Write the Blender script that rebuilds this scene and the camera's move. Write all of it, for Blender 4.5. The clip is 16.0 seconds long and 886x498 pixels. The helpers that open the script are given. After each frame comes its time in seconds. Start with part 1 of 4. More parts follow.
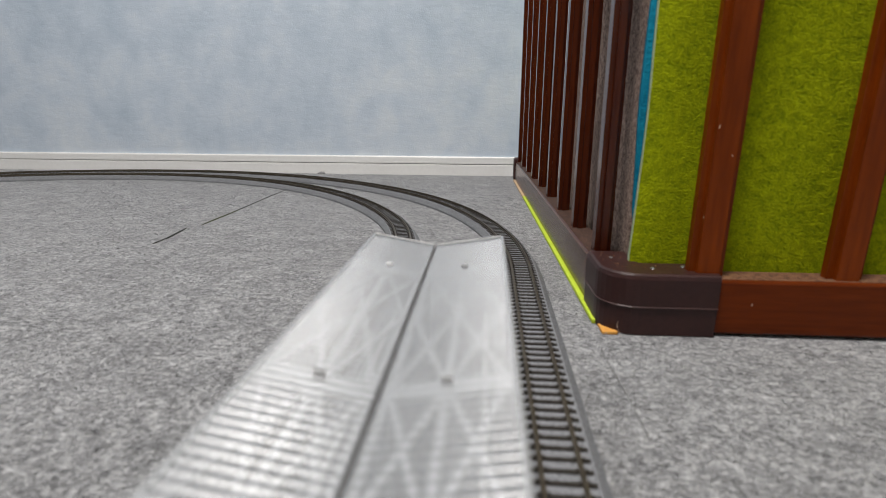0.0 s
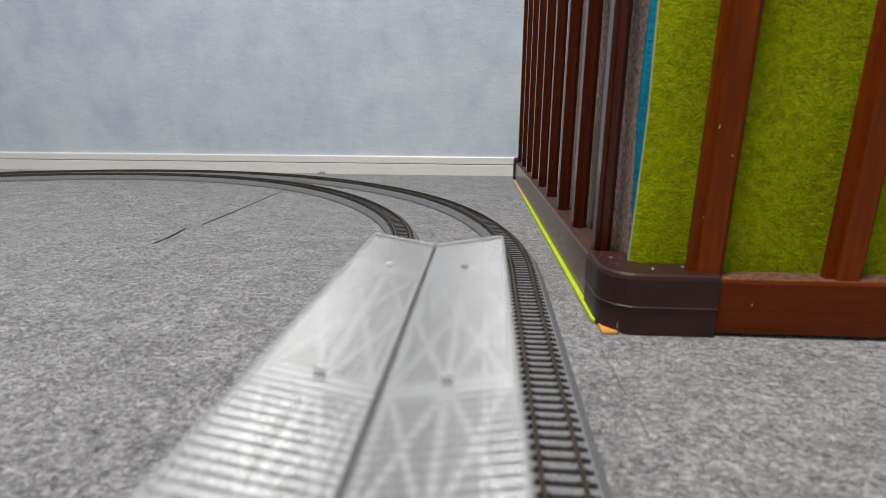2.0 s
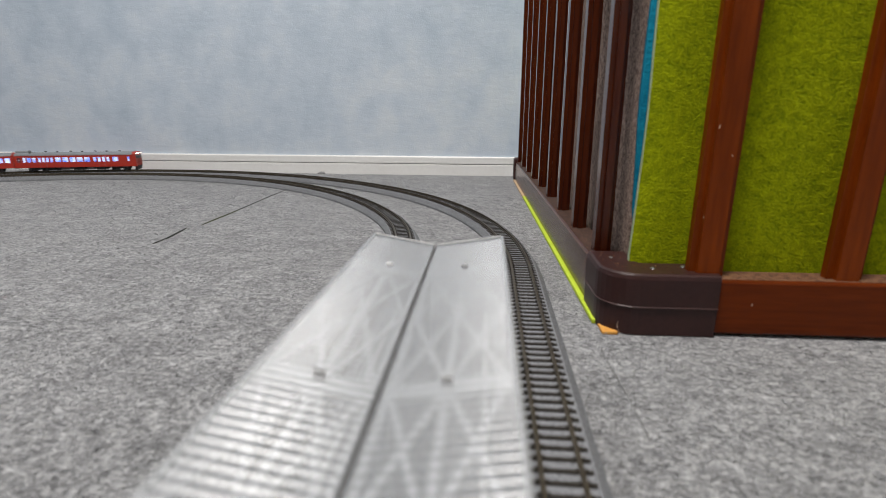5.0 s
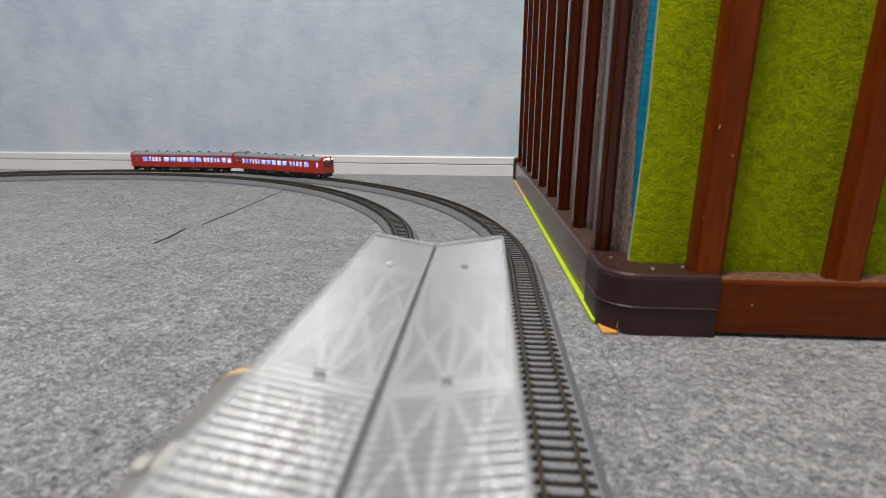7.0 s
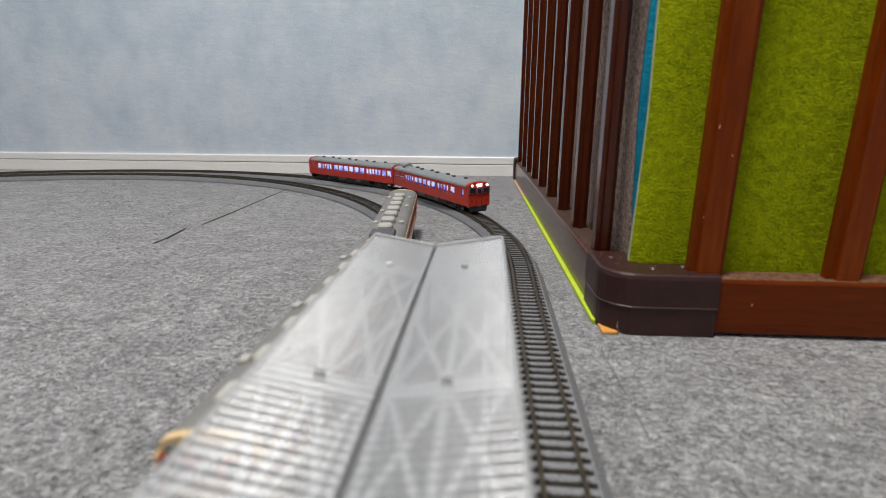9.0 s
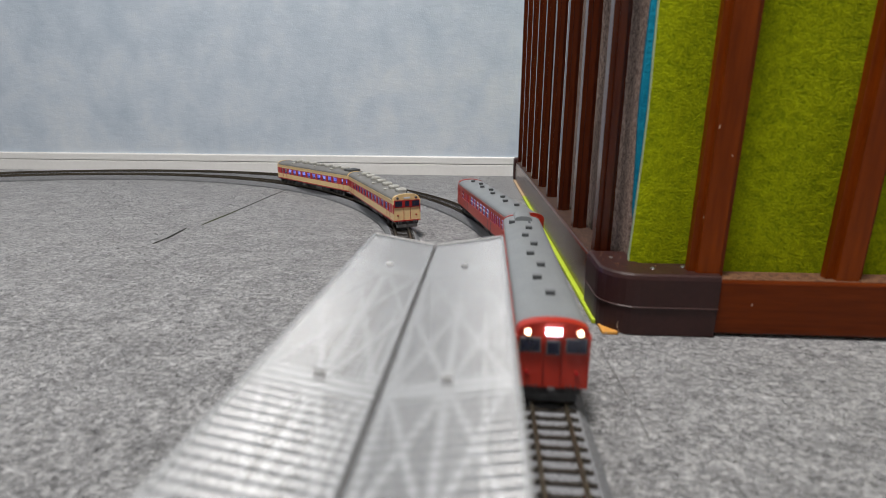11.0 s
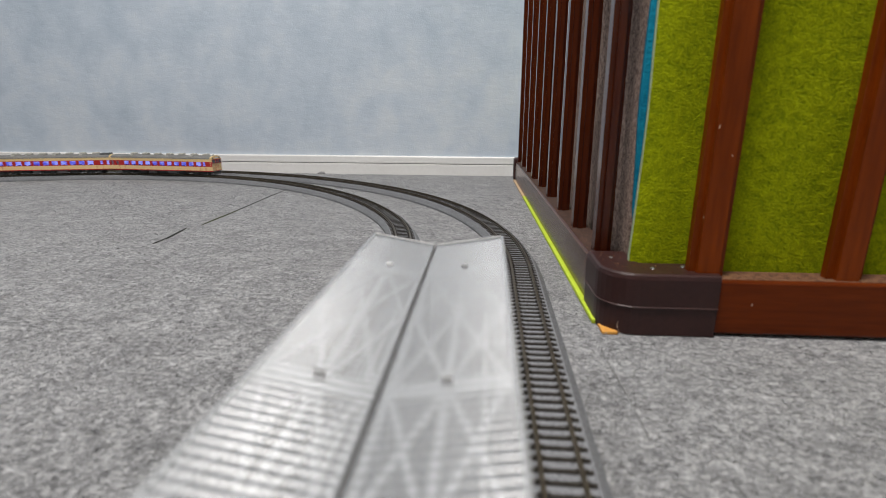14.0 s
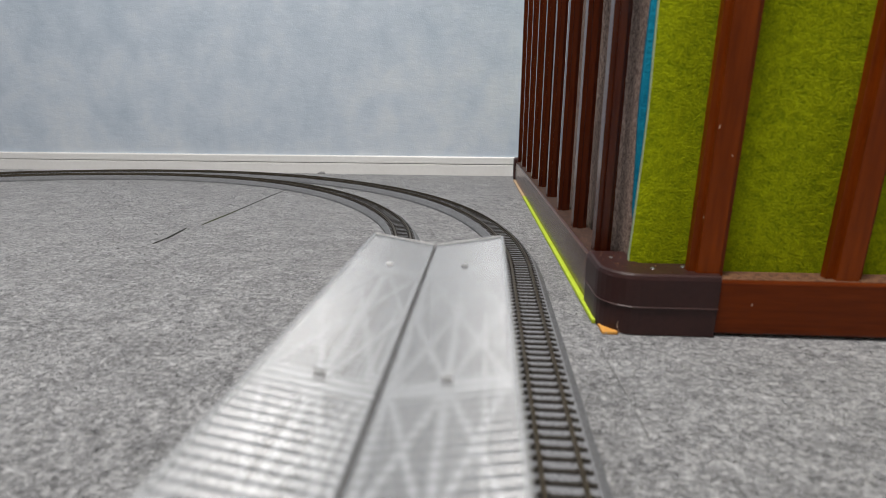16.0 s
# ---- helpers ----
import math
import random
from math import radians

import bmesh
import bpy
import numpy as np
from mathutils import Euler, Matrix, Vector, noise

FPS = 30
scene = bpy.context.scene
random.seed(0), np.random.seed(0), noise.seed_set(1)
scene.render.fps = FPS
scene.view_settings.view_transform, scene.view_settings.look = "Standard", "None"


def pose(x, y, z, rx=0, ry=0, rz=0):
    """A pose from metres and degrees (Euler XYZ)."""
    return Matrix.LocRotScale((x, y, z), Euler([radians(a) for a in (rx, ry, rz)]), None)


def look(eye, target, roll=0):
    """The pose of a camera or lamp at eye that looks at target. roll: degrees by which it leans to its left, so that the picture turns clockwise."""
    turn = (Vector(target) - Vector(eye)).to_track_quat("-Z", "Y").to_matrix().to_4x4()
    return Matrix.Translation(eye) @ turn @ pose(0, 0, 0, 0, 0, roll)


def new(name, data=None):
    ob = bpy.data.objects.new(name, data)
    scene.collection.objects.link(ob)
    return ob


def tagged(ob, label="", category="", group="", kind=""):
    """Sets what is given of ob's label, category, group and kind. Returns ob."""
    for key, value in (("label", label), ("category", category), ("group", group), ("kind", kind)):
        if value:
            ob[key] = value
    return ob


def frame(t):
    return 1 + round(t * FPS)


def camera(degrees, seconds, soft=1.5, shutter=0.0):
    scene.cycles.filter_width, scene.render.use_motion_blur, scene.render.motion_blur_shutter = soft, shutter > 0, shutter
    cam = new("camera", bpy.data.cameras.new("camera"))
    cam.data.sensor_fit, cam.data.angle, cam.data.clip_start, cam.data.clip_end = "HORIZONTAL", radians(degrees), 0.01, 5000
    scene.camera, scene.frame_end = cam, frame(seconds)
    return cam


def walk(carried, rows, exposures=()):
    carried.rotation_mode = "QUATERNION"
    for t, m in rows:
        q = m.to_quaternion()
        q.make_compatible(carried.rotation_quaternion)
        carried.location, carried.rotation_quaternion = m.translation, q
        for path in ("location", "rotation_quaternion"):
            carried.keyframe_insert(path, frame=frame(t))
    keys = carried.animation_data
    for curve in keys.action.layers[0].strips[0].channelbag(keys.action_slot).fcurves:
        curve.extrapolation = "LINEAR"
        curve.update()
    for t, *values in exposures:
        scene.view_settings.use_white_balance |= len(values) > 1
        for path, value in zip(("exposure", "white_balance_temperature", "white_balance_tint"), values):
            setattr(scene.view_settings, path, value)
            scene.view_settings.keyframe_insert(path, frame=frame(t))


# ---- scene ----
cam = camera(82.32, 16.0, soft=0.45, shutter=0.4)
EYE = pose(0, 0, 0.1612, 90 - 15.45, 0, 5.967) @ pose(0, 0, 0, 0, 0, 0.066)
walk(cam, [(0.0, EYE), (16.0, EYE)])
cam.data.dof.use_dof = True
cam.data.dof.focus_distance = 0.80
cam.data.dof.aperture_fstop = 8.0

# ---- light: one round ceiling lamp in a closed room, faint sky outside ----
world = bpy.data.worlds.new("world")
scene.world = world
world.use_nodes = True
world.node_tree.nodes["Background"].inputs[0].default_value = (0.75, 0.85, 1.0, 1)
world.node_tree.nodes["Background"].inputs[1].default_value = 0.3
scene.view_settings.exposure = 0.0


def area_light(name, where, target, size, power, colour):
    d = bpy.data.lights.new(name, "AREA")
    d.shape, d.size, d.energy, d.color = "DISK", size, power, colour
    ob = new(name, d)
    ob.matrix_world = look(where, target)
    return ob


area_light("ceiling_lamp_light", (-0.30, -0.10, 2.31), (-0.30, -0.10, 0), 0.48, 63, (1.0, 0.962, 0.925))


# ---- materials ----
def material(name):
    m = bpy.data.materials.new(name)
    m.use_nodes = True
    nt = m.node_tree
    return m, nt, nt.nodes["Principled BSDF"]


def node(nt, kind, **kw):
    n = nt.nodes.new(kind)
    for k, v in kw.items():
        n.inputs[k.replace("_", " ")].default_value = v
    return n


def surface(name, a, b, rough=0.5, scale=40.0, fine=400.0, bump=0.1, dist=0.001, metal=0.0, detail=4.0, stretch=(1, 1, 1),
            lo=0.35, hi=0.65, gloss=0.5):
    """Two-scale colour variation between a and b with fine relief."""
    m, nt, p = material(name)
    co = nt.nodes.new("ShaderNodeTexCoord")
    mp = node(nt, "ShaderNodeMapping", Scale=stretch)
    nt.links.new(co.outputs["Object"], mp.inputs[0])
    n1 = node(nt, "ShaderNodeTexNoise", Scale=scale, Detail=detail, Roughness=0.6)
    n2 = node(nt, "ShaderNodeTexNoise", Scale=fine, Detail=3.0, Roughness=0.6)
    for n in (n1, n2):
        nt.links.new(mp.outputs[0], n.inputs["Vector"])
    add = nt.nodes.new("ShaderNodeMath")
    add.operation = "ADD"
    nt.links.new(n1.outputs[0], add.inputs[0])
    nt.links.new(n2.outputs[0], add.inputs[1])
    half = nt.nodes.new("ShaderNodeMath")
    half.operation = "MULTIPLY"
    half.inputs[1].default_value = 0.5
    nt.links.new(add.outputs[0], half.inputs[0])
    ramp = nt.nodes.new("ShaderNodeValToRGB")
    ramp.color_ramp.elements[0].position, ramp.color_ramp.elements[1].position = lo, hi
    ramp.color_ramp.elements[0].color, ramp.color_ramp.elements[1].color = (*a, 1), (*b, 1)
    nt.links.new(half.outputs[0], ramp.inputs[0])
    nt.links.new(ramp.outputs[0], p.inputs["Base Color"])
    if bump:
        bp = node(nt, "ShaderNodeBump", Strength=bump, Distance=dist)
        nt.links.new(half.outputs[0], bp.inputs["Height"])
        nt.links.new(bp.outputs[0], p.inputs["Normal"])
    p.inputs["Roughness"].default_value = rough
    p.inputs["Metallic"].default_value = metal
    p.inputs["Specular IOR Level"].default_value = gloss
    return m


def glow(name, colour, strength):
    m, nt, p = material(name)
    p.inputs["Emission Color"].default_value = (*colour, 1)
    p.inputs["Emission Strength"].default_value = strength
    p.inputs["Base Color"].default_value = (*colour, 1)
    return m


def chain(nt, kind, a, b=None, c=None):
    """A math node on sockets or numbers."""
    n = nt.nodes.new("ShaderNodeMath")
    n.operation = kind
    for k, v in enumerate((a, b, c)):
        if v is None:
            continue
        if isinstance(v, (int, float)):
            n.inputs[k].default_value = v
        else:
            nt.links.new(v, n.inputs[k])
    return n.outputs[0]


def noises(nt, *layers):
    """Noise textures on object space: (stretch, scale, detail, roughness) each."""
    co = nt.nodes.new("ShaderNodeTexCoord")
    outs = []
    for stretch, scale, detail, rough in layers:
        mp = node(nt, "ShaderNodeMapping", Scale=stretch)
        nt.links.new(co.outputs["Object"], mp.inputs[0])
        n = node(nt, "ShaderNodeTexNoise", Scale=scale, Detail=detail, Roughness=rough)
        nt.links.new(mp.outputs[0], n.inputs["Vector"])
        outs.append(n.outputs[0])
    return outs


def ramp_of(nt, value, *stops):
    r = nt.nodes.new("ShaderNodeValToRGB")
    while len(r.color_ramp.elements) < len(stops):
        r.color_ramp.elements.new(0.5)
    for e, (at_, col) in zip(r.color_ramp.elements, stops):
        e.position, e.color = at_, (*col, 1)
    nt.links.new(value, r.inputs[0])
    return r.outputs[0]


def relief(nt, p, height, strength, dist):
    bp = node(nt, "ShaderNodeBump", Strength=strength, Distance=dist)
    nt.links.new(height, bp.inputs["Height"])
    nt.links.new(bp.outputs[0], p.inputs["Normal"])


def wallpaper():
    """Washed blue-grey paper: soft cloudy patches, brushed creases, fine embossing."""
    m, nt, p = material("blue_grey_wallpaper")
    cloud, patch, brush, fine = noises(nt, ((1, 1, 1), 5.0, 3.0, 0.55), ((1, 1, 0.8), 17.0, 5.0, 0.62), ((0.5, 1, 1), 70.0, 4.0, 0.6), ((1, 1, 1), 420.0, 2.0, 0.5))
    v = chain(nt, "ADD", chain(nt, "MULTIPLY", cloud, 0.55), chain(nt, "MULTIPLY", patch, 0.45))
    v = chain(nt, "MULTIPLY_ADD", brush, 0.12, v)
    col = ramp_of(nt, v, (0.40, (0.435, 0.515, 0.605)), (0.56, (0.53, 0.60, 0.685)), (0.72, (0.63, 0.68, 0.735)))
    nt.links.new(col, p.inputs["Base Color"])
    relief(nt, p, chain(nt, "MULTIPLY_ADD", fine, 0.35, brush), 0.55, 0.0016)
    p.inputs["Roughness"].default_value = 0.7
    return m


def felt_carpet():
    """Grey needle felt: matted streaks of light and dark fibre with soft blotches."""
    m, nt, p = material("grey_needle_felt_carpet")
    blotch, mat_, streak, grain = noises(nt, ((0.8, 1, 1), 28.0, 3.0, 0.5), ((0.7, 0.9, 1), 130.0, 4.0, 0.6), ((0.62, 0.9, 1), 400.0, 4.0, 0.65), ((0.8, 0.8, 1), 1300.0, 2.0, 0.6))
    v = chain(nt, "ADD", chain(nt, "MULTIPLY", blotch, 0.12), chain(nt, "MULTIPLY", mat_, 0.20))
    v = chain(nt, "MULTIPLY_ADD", streak, 0.40, v)
    v = chain(nt, "MULTIPLY_ADD", grain, 0.32, v)
    col = ramp_of(nt, v, (0.39, (0.045, 0.045, 0.05)), (0.47, (0.18, 0.18, 0.185)), (0.53, (0.295, 0.295, 0.30)), (0.61, (0.54, 0.54, 0.545)))
    nt.links.new(col, p.inputs["Base Color"])
    relief(nt, p, v, 0.9, 0.004)
    p.inputs["Roughness"].default_value = 0.95
    p.inputs["Sheen Weight"].default_value = 0.30
    p.inputs["Sheen Roughness"].default_value = 0.45
    p.inputs["Specular IOR Level"].default_value = 0.1
    return m


WALLPAPER = wallpaper()
PLAIN_WALL = surface("pale_wall_paint", (0.62, 0.64, 0.66), (0.68, 0.70, 0.72), 0.8, 4, 60, 0.05)
CEILING = surface("white_ceiling_paper", (0.78, 0.78, 0.77), (0.84, 0.84, 0.83), 0.85, 8, 90, 0.1)
BASEBOARD = surface("white_baseboard_vinyl", (0.78, 0.77, 0.75), (0.84, 0.83, 0.81), 0.4, 5, 120, 0.03)
CARPET = felt_carpet()
SEAM = surface("dark_seam", (0.02, 0.022, 0.02), (0.06, 0.065, 0.05), 0.95, 200, 800, 0.2)
MOSS = surface("mossy_slit", (0.03, 0.035, 0.01), (0.10, 0.12, 0.03), 0.95, 200, 800, 0.2)
MAT_LIME = surface("lime_foam", (0.42, 0.55, 0.02), (0.55, 0.68, 0.05), 0.6, 60, 500, 0.1)
ORANGE = surface("orange_foam", (0.60, 0.26, 0.04), (0.72, 0.36, 0.08), 0.7, 60, 500, 0.1)
DUST = surface("tan_dust", (0.055, 0.017, 0.006), (0.24, 0.115, 0.055), 0.9, 180, 900, 0.4, lo=0.4, hi=0.66)
SIDE_DUST = surface("dark_brown_dust", (0.018, 0.006, 0.003), (0.12, 0.055, 0.03), 0.8, 240, 900, 0.5, lo=0.42, hi=0.70)
CHIP = surface("bare_wood_chip", (0.45, 0.30, 0.20), (0.62, 0.46, 0.34), 0.7, 200, 900, 0.1)
BEIGE = surface("beige_wood_edge", (0.55, 0.38, 0.22), (0.68, 0.50, 0.32), 0.6, 60, 300, 0.1)
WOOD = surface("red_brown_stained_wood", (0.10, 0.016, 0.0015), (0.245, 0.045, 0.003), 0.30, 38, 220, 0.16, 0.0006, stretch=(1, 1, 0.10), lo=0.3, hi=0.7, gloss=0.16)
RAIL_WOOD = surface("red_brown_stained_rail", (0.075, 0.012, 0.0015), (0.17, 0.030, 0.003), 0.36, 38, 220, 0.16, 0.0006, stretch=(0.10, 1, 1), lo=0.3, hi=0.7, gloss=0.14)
# Side panel's red-brown, darkened further to carry the pen's inner shade.
WOOD_SHADED = surface("shaded_red_brown_lacquer", (0.036, 0.006, 0.002), (0.085, 0.015, 0.003), 0.22, 25, 160, 0.06, 0.0004, stretch=(1, 1, 0.12), gloss=0.42)
PLASTIC_BROWN = surface("dark_brown_plastic", (0.030, 0.011, 0.010), (0.045, 0.017, 0.015), 0.42, 30, 300, 0.06, gloss=0.35)
STEEL = surface("screw_steel", (0.5, 0.5, 0.5), (0.65, 0.65, 0.65), 0.3, 50, 300, 0.05, metal=1.0)
GREEN_FELT = surface("olive_green_fleece", (0.125, 0.172, 0.001), (0.41, 0.45, 0.004), 0.95, 210, 620, 0.9, 0.0020, detail=5, stretch=(0.9, 1, 1.0), lo=0.32, hi=0.68, gloss=0.1)
FELT_EDGE = surface("pale_green_felt_edge", (0.33, 0.42, 0.22), (0.48, 0.55, 0.34), 0.9, 90, 500, 0.4)
BLUE_FELT = surface("turquoise_felt", (0.005, 0.16, 0.27), (0.012, 0.27, 0.40), 0.95, 90, 420, 0.8, 0.003, gloss=0.1)
BROWN_FELT = surface("brown_felt", (0.10, 0.065, 0.052), (0.48, 0.36, 0.30), 0.95, 220, 700, 0.9, 0.003, lo=0.38, hi=0.64, gloss=0.1)
BALLAST = surface("grey_moulded_ballast", (0.09, 0.094, 0.102), (0.31, 0.315, 0.33), 0.8, 600, 1600, 0.8, 0.0006, gloss=0.3)
SLEEPER = surface("dark_brown_sleeper", (0.014, 0.011, 0.009), (0.036, 0.029, 0.023), 0.5, 120, 900, 0.3, 0.0003)
RAIL = surface("weathered_rail", (0.065, 0.053, 0.038), (0.15, 0.125, 0.09), 0.36, 100, 600, 0.1, metal=0.6)
PLATFORM = surface("platform_grey", (0.20, 0.20, 0.205), (0.28, 0.28, 0.285), 0.8, 60, 700, 0.2)
PLATFORM_LINE = surface("platform_white_line", (0.7, 0.7, 0.68), (0.8, 0.8, 0.78), 0.7, 60, 700, 0.1)
FRAME_PLASTIC = surface("white_frame_plastic", (0.66, 0.655, 0.65), (0.74, 0.735, 0.73), 0.5, 60, 500, 0.05)
CLIP_GREY = surface("grey_roof_clip", (0.30, 0.30, 0.30), (0.38, 0.38, 0.38), 0.5, 60, 500, 0.05)
GUTTER = surface("grey_gutter", (0.05, 0.05, 0.05), (0.10, 0.10, 0.10), 0.5, 60, 500, 0.05)
RED = surface("vermilion_paint", (0.39, 0.026, 0.013), (0.46, 0.034, 0.017), 0.36, 60, 900, 0.04, 0.0002)
CREAM = surface("cream_paint", (0.70, 0.50, 0.24), (0.78, 0.57, 0.29), 0.38, 60, 900, 0.04, 0.0002)
CRIMSON = surface("crimson_paint", (0.38, 0.012, 0.012), (0.46, 0.018, 0.018), 0.36, 60, 900, 0.04, 0.0002)
DARK_RED = surface("dark_red_joint", (0.17, 0.012, 0.008), (0.21, 0.016, 0.010), 0.5, 60, 900, 0.04, 0.0002)
ROOF_GREY = surface("railcar_roof_grey", (0.20, 0.215, 0.225), (0.25, 0.265, 0.275), 0.42, 60, 900, 0.06, 0.0002)
ROOF_WARM = surface("railcar_roof_warm_grey", (0.15, 0.147, 0.14), (0.21, 0.205, 0.195), 0.6, 60, 900, 0.06, 0.0002)
VENT_GREY = surface("vent_grey", (0.05, 0.053, 0.056), (0.085, 0.09, 0.095), 0.55, 60, 900, 0.05)
LID_GREY = surface("vent_lid_grey", (0.15, 0.158, 0.165), (0.21, 0.22, 0.228), 0.5, 60, 900, 0.05)
COOLER = surface("cooler_pale_grey", (0.36, 0.355, 0.325), (0.45, 0.44, 0.405), 0.6, 60, 900, 0.05)
UNDER = surface("underframe_black", (0.018, 0.018, 0.019), (0.04, 0.04, 0.042), 0.6, 120, 900, 0.2)
UNDER_GREY = surface("underframe_grey", (0.10, 0.10, 0.10), (0.17, 0.17, 0.17), 0.6, 120, 900, 0.2)
WHEEL = surface("blackened_wheel", (0.08, 0.08, 0.08), (0.16, 0.16, 0.16), 0.35, 80, 500, 0.05, metal=0.9)
SEAT_BLUE = surface("blue_seat_moquette", (0.03, 0.035, 0.30), (0.08, 0.09, 0.50), 0.8, 120, 900, 0.1)
INNER = surface("pale_interior", (0.55, 0.56, 0.62), (0.66, 0.67, 0.72), 0.7, 80, 500, 0.05)
LAMP_ON = glow("headlight_glow", (1.0, 0.80, 0.50), 7.0)
SIGN_ON = glow("sign_glow", (0.80, 0.84, 1.0), 6.0)


def cabin_glow(name, a, b, strength):
    """Uneven glow for an added panel that brightens a railcar's windows from inside."""
    m, nt, p = material(name)
    co = nt.nodes.new("ShaderNodeTexCoord")
    n = node(nt, "ShaderNodeTexNoise", Scale=70.0, Detail=3.0)
    nt.links.new(co.outputs["Object"], n.inputs["Vector"])
    ramp = nt.nodes.new("ShaderNodeValToRGB")
    ramp.color_ramp.elements[0].position, ramp.color_ramp.elements[1].position = 0.40, 0.54
    ramp.color_ramp.elements[0].color, ramp.color_ramp.elements[1].color = (*a, 1), (*b, 1)
    nt.links.new(n.outputs[0], ramp.inputs[0])
    nt.links.new(ramp.outputs[0], p.inputs["Emission Color"])
    p.inputs["Emission Strength"].default_value = strength
    p.inputs["Base Color"].default_value = (0.3, 0.3, 0.4, 1)
    return m


CABIN_PALE = cabin_glow("cabin_pale_glow", (0.16, 0.30, 0.85), (0.92, 0.95, 1.0), 1.35)
CABIN_BLUE = cabin_glow("cabin_blue_glow", (0.07, 0.07, 0.55), (0.42, 0.45, 0.95), 1.05)
LAMP_RED = surface("red_lens", (0.30, 0.01, 0.01), (0.40, 0.02, 0.02), 0.2, 60, 300, 0.0)
LAMP_SHADE = glow("ceiling_lamp_shade", (1.0, 0.97, 0.93), 2.5)


def fibre_material():
    """Fibres from near black to pale grey, each its own shade."""
    m, nt, p = material("felt_fibre")
    geo = nt.nodes.new("ShaderNodeNewGeometry")
    ramp = nt.nodes.new("ShaderNodeValToRGB")
    ramp.color_ramp.elements[0].color, ramp.color_ramp.elements[1].color = (0.09, 0.09, 0.095, 1), (0.46, 0.46, 0.465, 1)
    nt.links.new(geo.outputs["Random Per Island"], ramp.inputs[0])
    nt.links.new(ramp.outputs[0], p.inputs["Base Color"])
    p.inputs["Roughness"].default_value = 0.8
    return m


FIBRE = fibre_material()
LINT = surface("grey_lint", (0.16, 0.16, 0.16), (0.3, 0.3, 0.3), 0.95, 200, 900, 0.4)


def glass(name, tint, rough=0.06):
    m, nt, p = material(name)
    p.inputs["Base Color"].default_value = (*tint, 1)
    p.inputs["Roughness"].default_value = rough
    tr = nt.nodes.new("ShaderNodeBsdfTransparent")
    tr.inputs[0].default_value = (*tint, 1)
    mix = nt.nodes.new("ShaderNodeMixShader")
    gl = nt.nodes.new("ShaderNodeBsdfGlossy")
    gl.inputs["Roughness"].default_value = rough
    fr = nt.nodes.new("ShaderNodeLayerWeight")
    fr.inputs[0].default_value = 0.12
    nt.links.new(fr.outputs["Facing"], mix.inputs[0])
    nt.links.new(tr.outputs[0], mix.inputs[1])
    nt.links.new(gl.outputs[0], mix.inputs[2])
    nt.links.new(mix.outputs[0], nt.nodes["Material Output"].inputs[0])
    return m


PANE = glass("railcar_window_glass", (0.82, 0.86, 1.0))


def clear_plastic(name, haze, tint, white, rough):
    """Clear polystyrene: mostly see-through with a milky haze, and a gloss that grows at a glance."""
    m, nt, p = material(name)
    cloud, = noises(nt, ((1, 0.4, 1), 40.0, 4.0, 0.6))
    tr = nt.nodes.new("ShaderNodeBsdfTransparent")
    tr.inputs[0].default_value = (*tint, 1)
    body = []
    for kind in ("ShaderNodeBsdfDiffuse", "ShaderNodeBsdfTranslucent"):
        d = nt.nodes.new(kind)
        d.inputs[0].default_value = (*white, 1)
        body.append(d)
    soft_, base, top = (nt.nodes.new("ShaderNodeMixShader") for _ in range(3))
    soft_.inputs[0].default_value = 0.35
    nt.links.new(body[0].outputs[0], soft_.inputs[1])
    nt.links.new(body[1].outputs[0], soft_.inputs[2])
    nt.links.new(chain(nt, "MULTIPLY_ADD", cloud, 0.16, haze - 0.08), base.inputs[0])
    nt.links.new(tr.outputs[0], base.inputs[1])
    nt.links.new(soft_.outputs[0], base.inputs[2])
    lw = nt.nodes.new("ShaderNodeLayerWeight")
    lw.inputs[0].default_value = 0.5
    nt.links.new(chain(nt, "MULTIPLY_ADD", chain(nt, "POWER", lw.outputs["Facing"], 4.0), 0.95, 0.031), top.inputs[0])
    gl = nt.nodes.new("ShaderNodeBsdfGlossy")
    gl.inputs["Roughness"].default_value = rough
    nt.links.new(base.outputs[0], top.inputs[1])
    nt.links.new(gl.outputs[0], top.inputs[2])
    nt.links.new(top.outputs[0], nt.nodes["Material Output"].inputs[0])
    return m


MILKY = clear_plastic("milky_clear_plastic", 0.31, (0.95, 0.96, 0.97), (0.60, 0.61, 0.625), 0.24)
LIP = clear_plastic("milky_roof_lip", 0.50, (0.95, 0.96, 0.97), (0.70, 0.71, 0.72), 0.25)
# Dark lines between the ribs: shade put into a grey groove tint.
SHADE_GROOVE = clear_plastic("shade_tinted_groove", 0.26, (0.60, 0.61, 0.62), (0.30, 0.31, 0.32), 0.35)


# ---- mesh helpers ----
SIZE = 1.0
def part(name, bm, mat, parent=None, label="", smooth=False, m=None):
    """Links a bmesh as one mesh object, under parent if given."""
    if SIZE != 1.0:
        bmesh.ops.scale(bm, vec=(SIZE, SIZE, SIZE), verts=bm.verts)
    me = bpy.data.meshes.new(name)
    bm.to_mesh(me)
    bm.free()
    me.materials.append(mat)
    if smooth:
        for f in me.polygons:
            f.use_smooth = True
    ob = new(name, me)
    if parent is not None:
        ob.parent = parent
    if m is not None:
        ob.matrix_basis = m
    if label:
        tagged(ob, label)
    return ob


def again(ob, parent, m):
    """One more object on the mesh of ob."""
    o = new(ob.name.split(".")[0], ob.data)
    o.parent = parent
    o.matrix_basis = m
    return o


def empty(name, m=None):
    ob = new(name)
    ob.empty_display_size = 0.02
    if m is not None:
        ob.matrix_world = m
    return ob


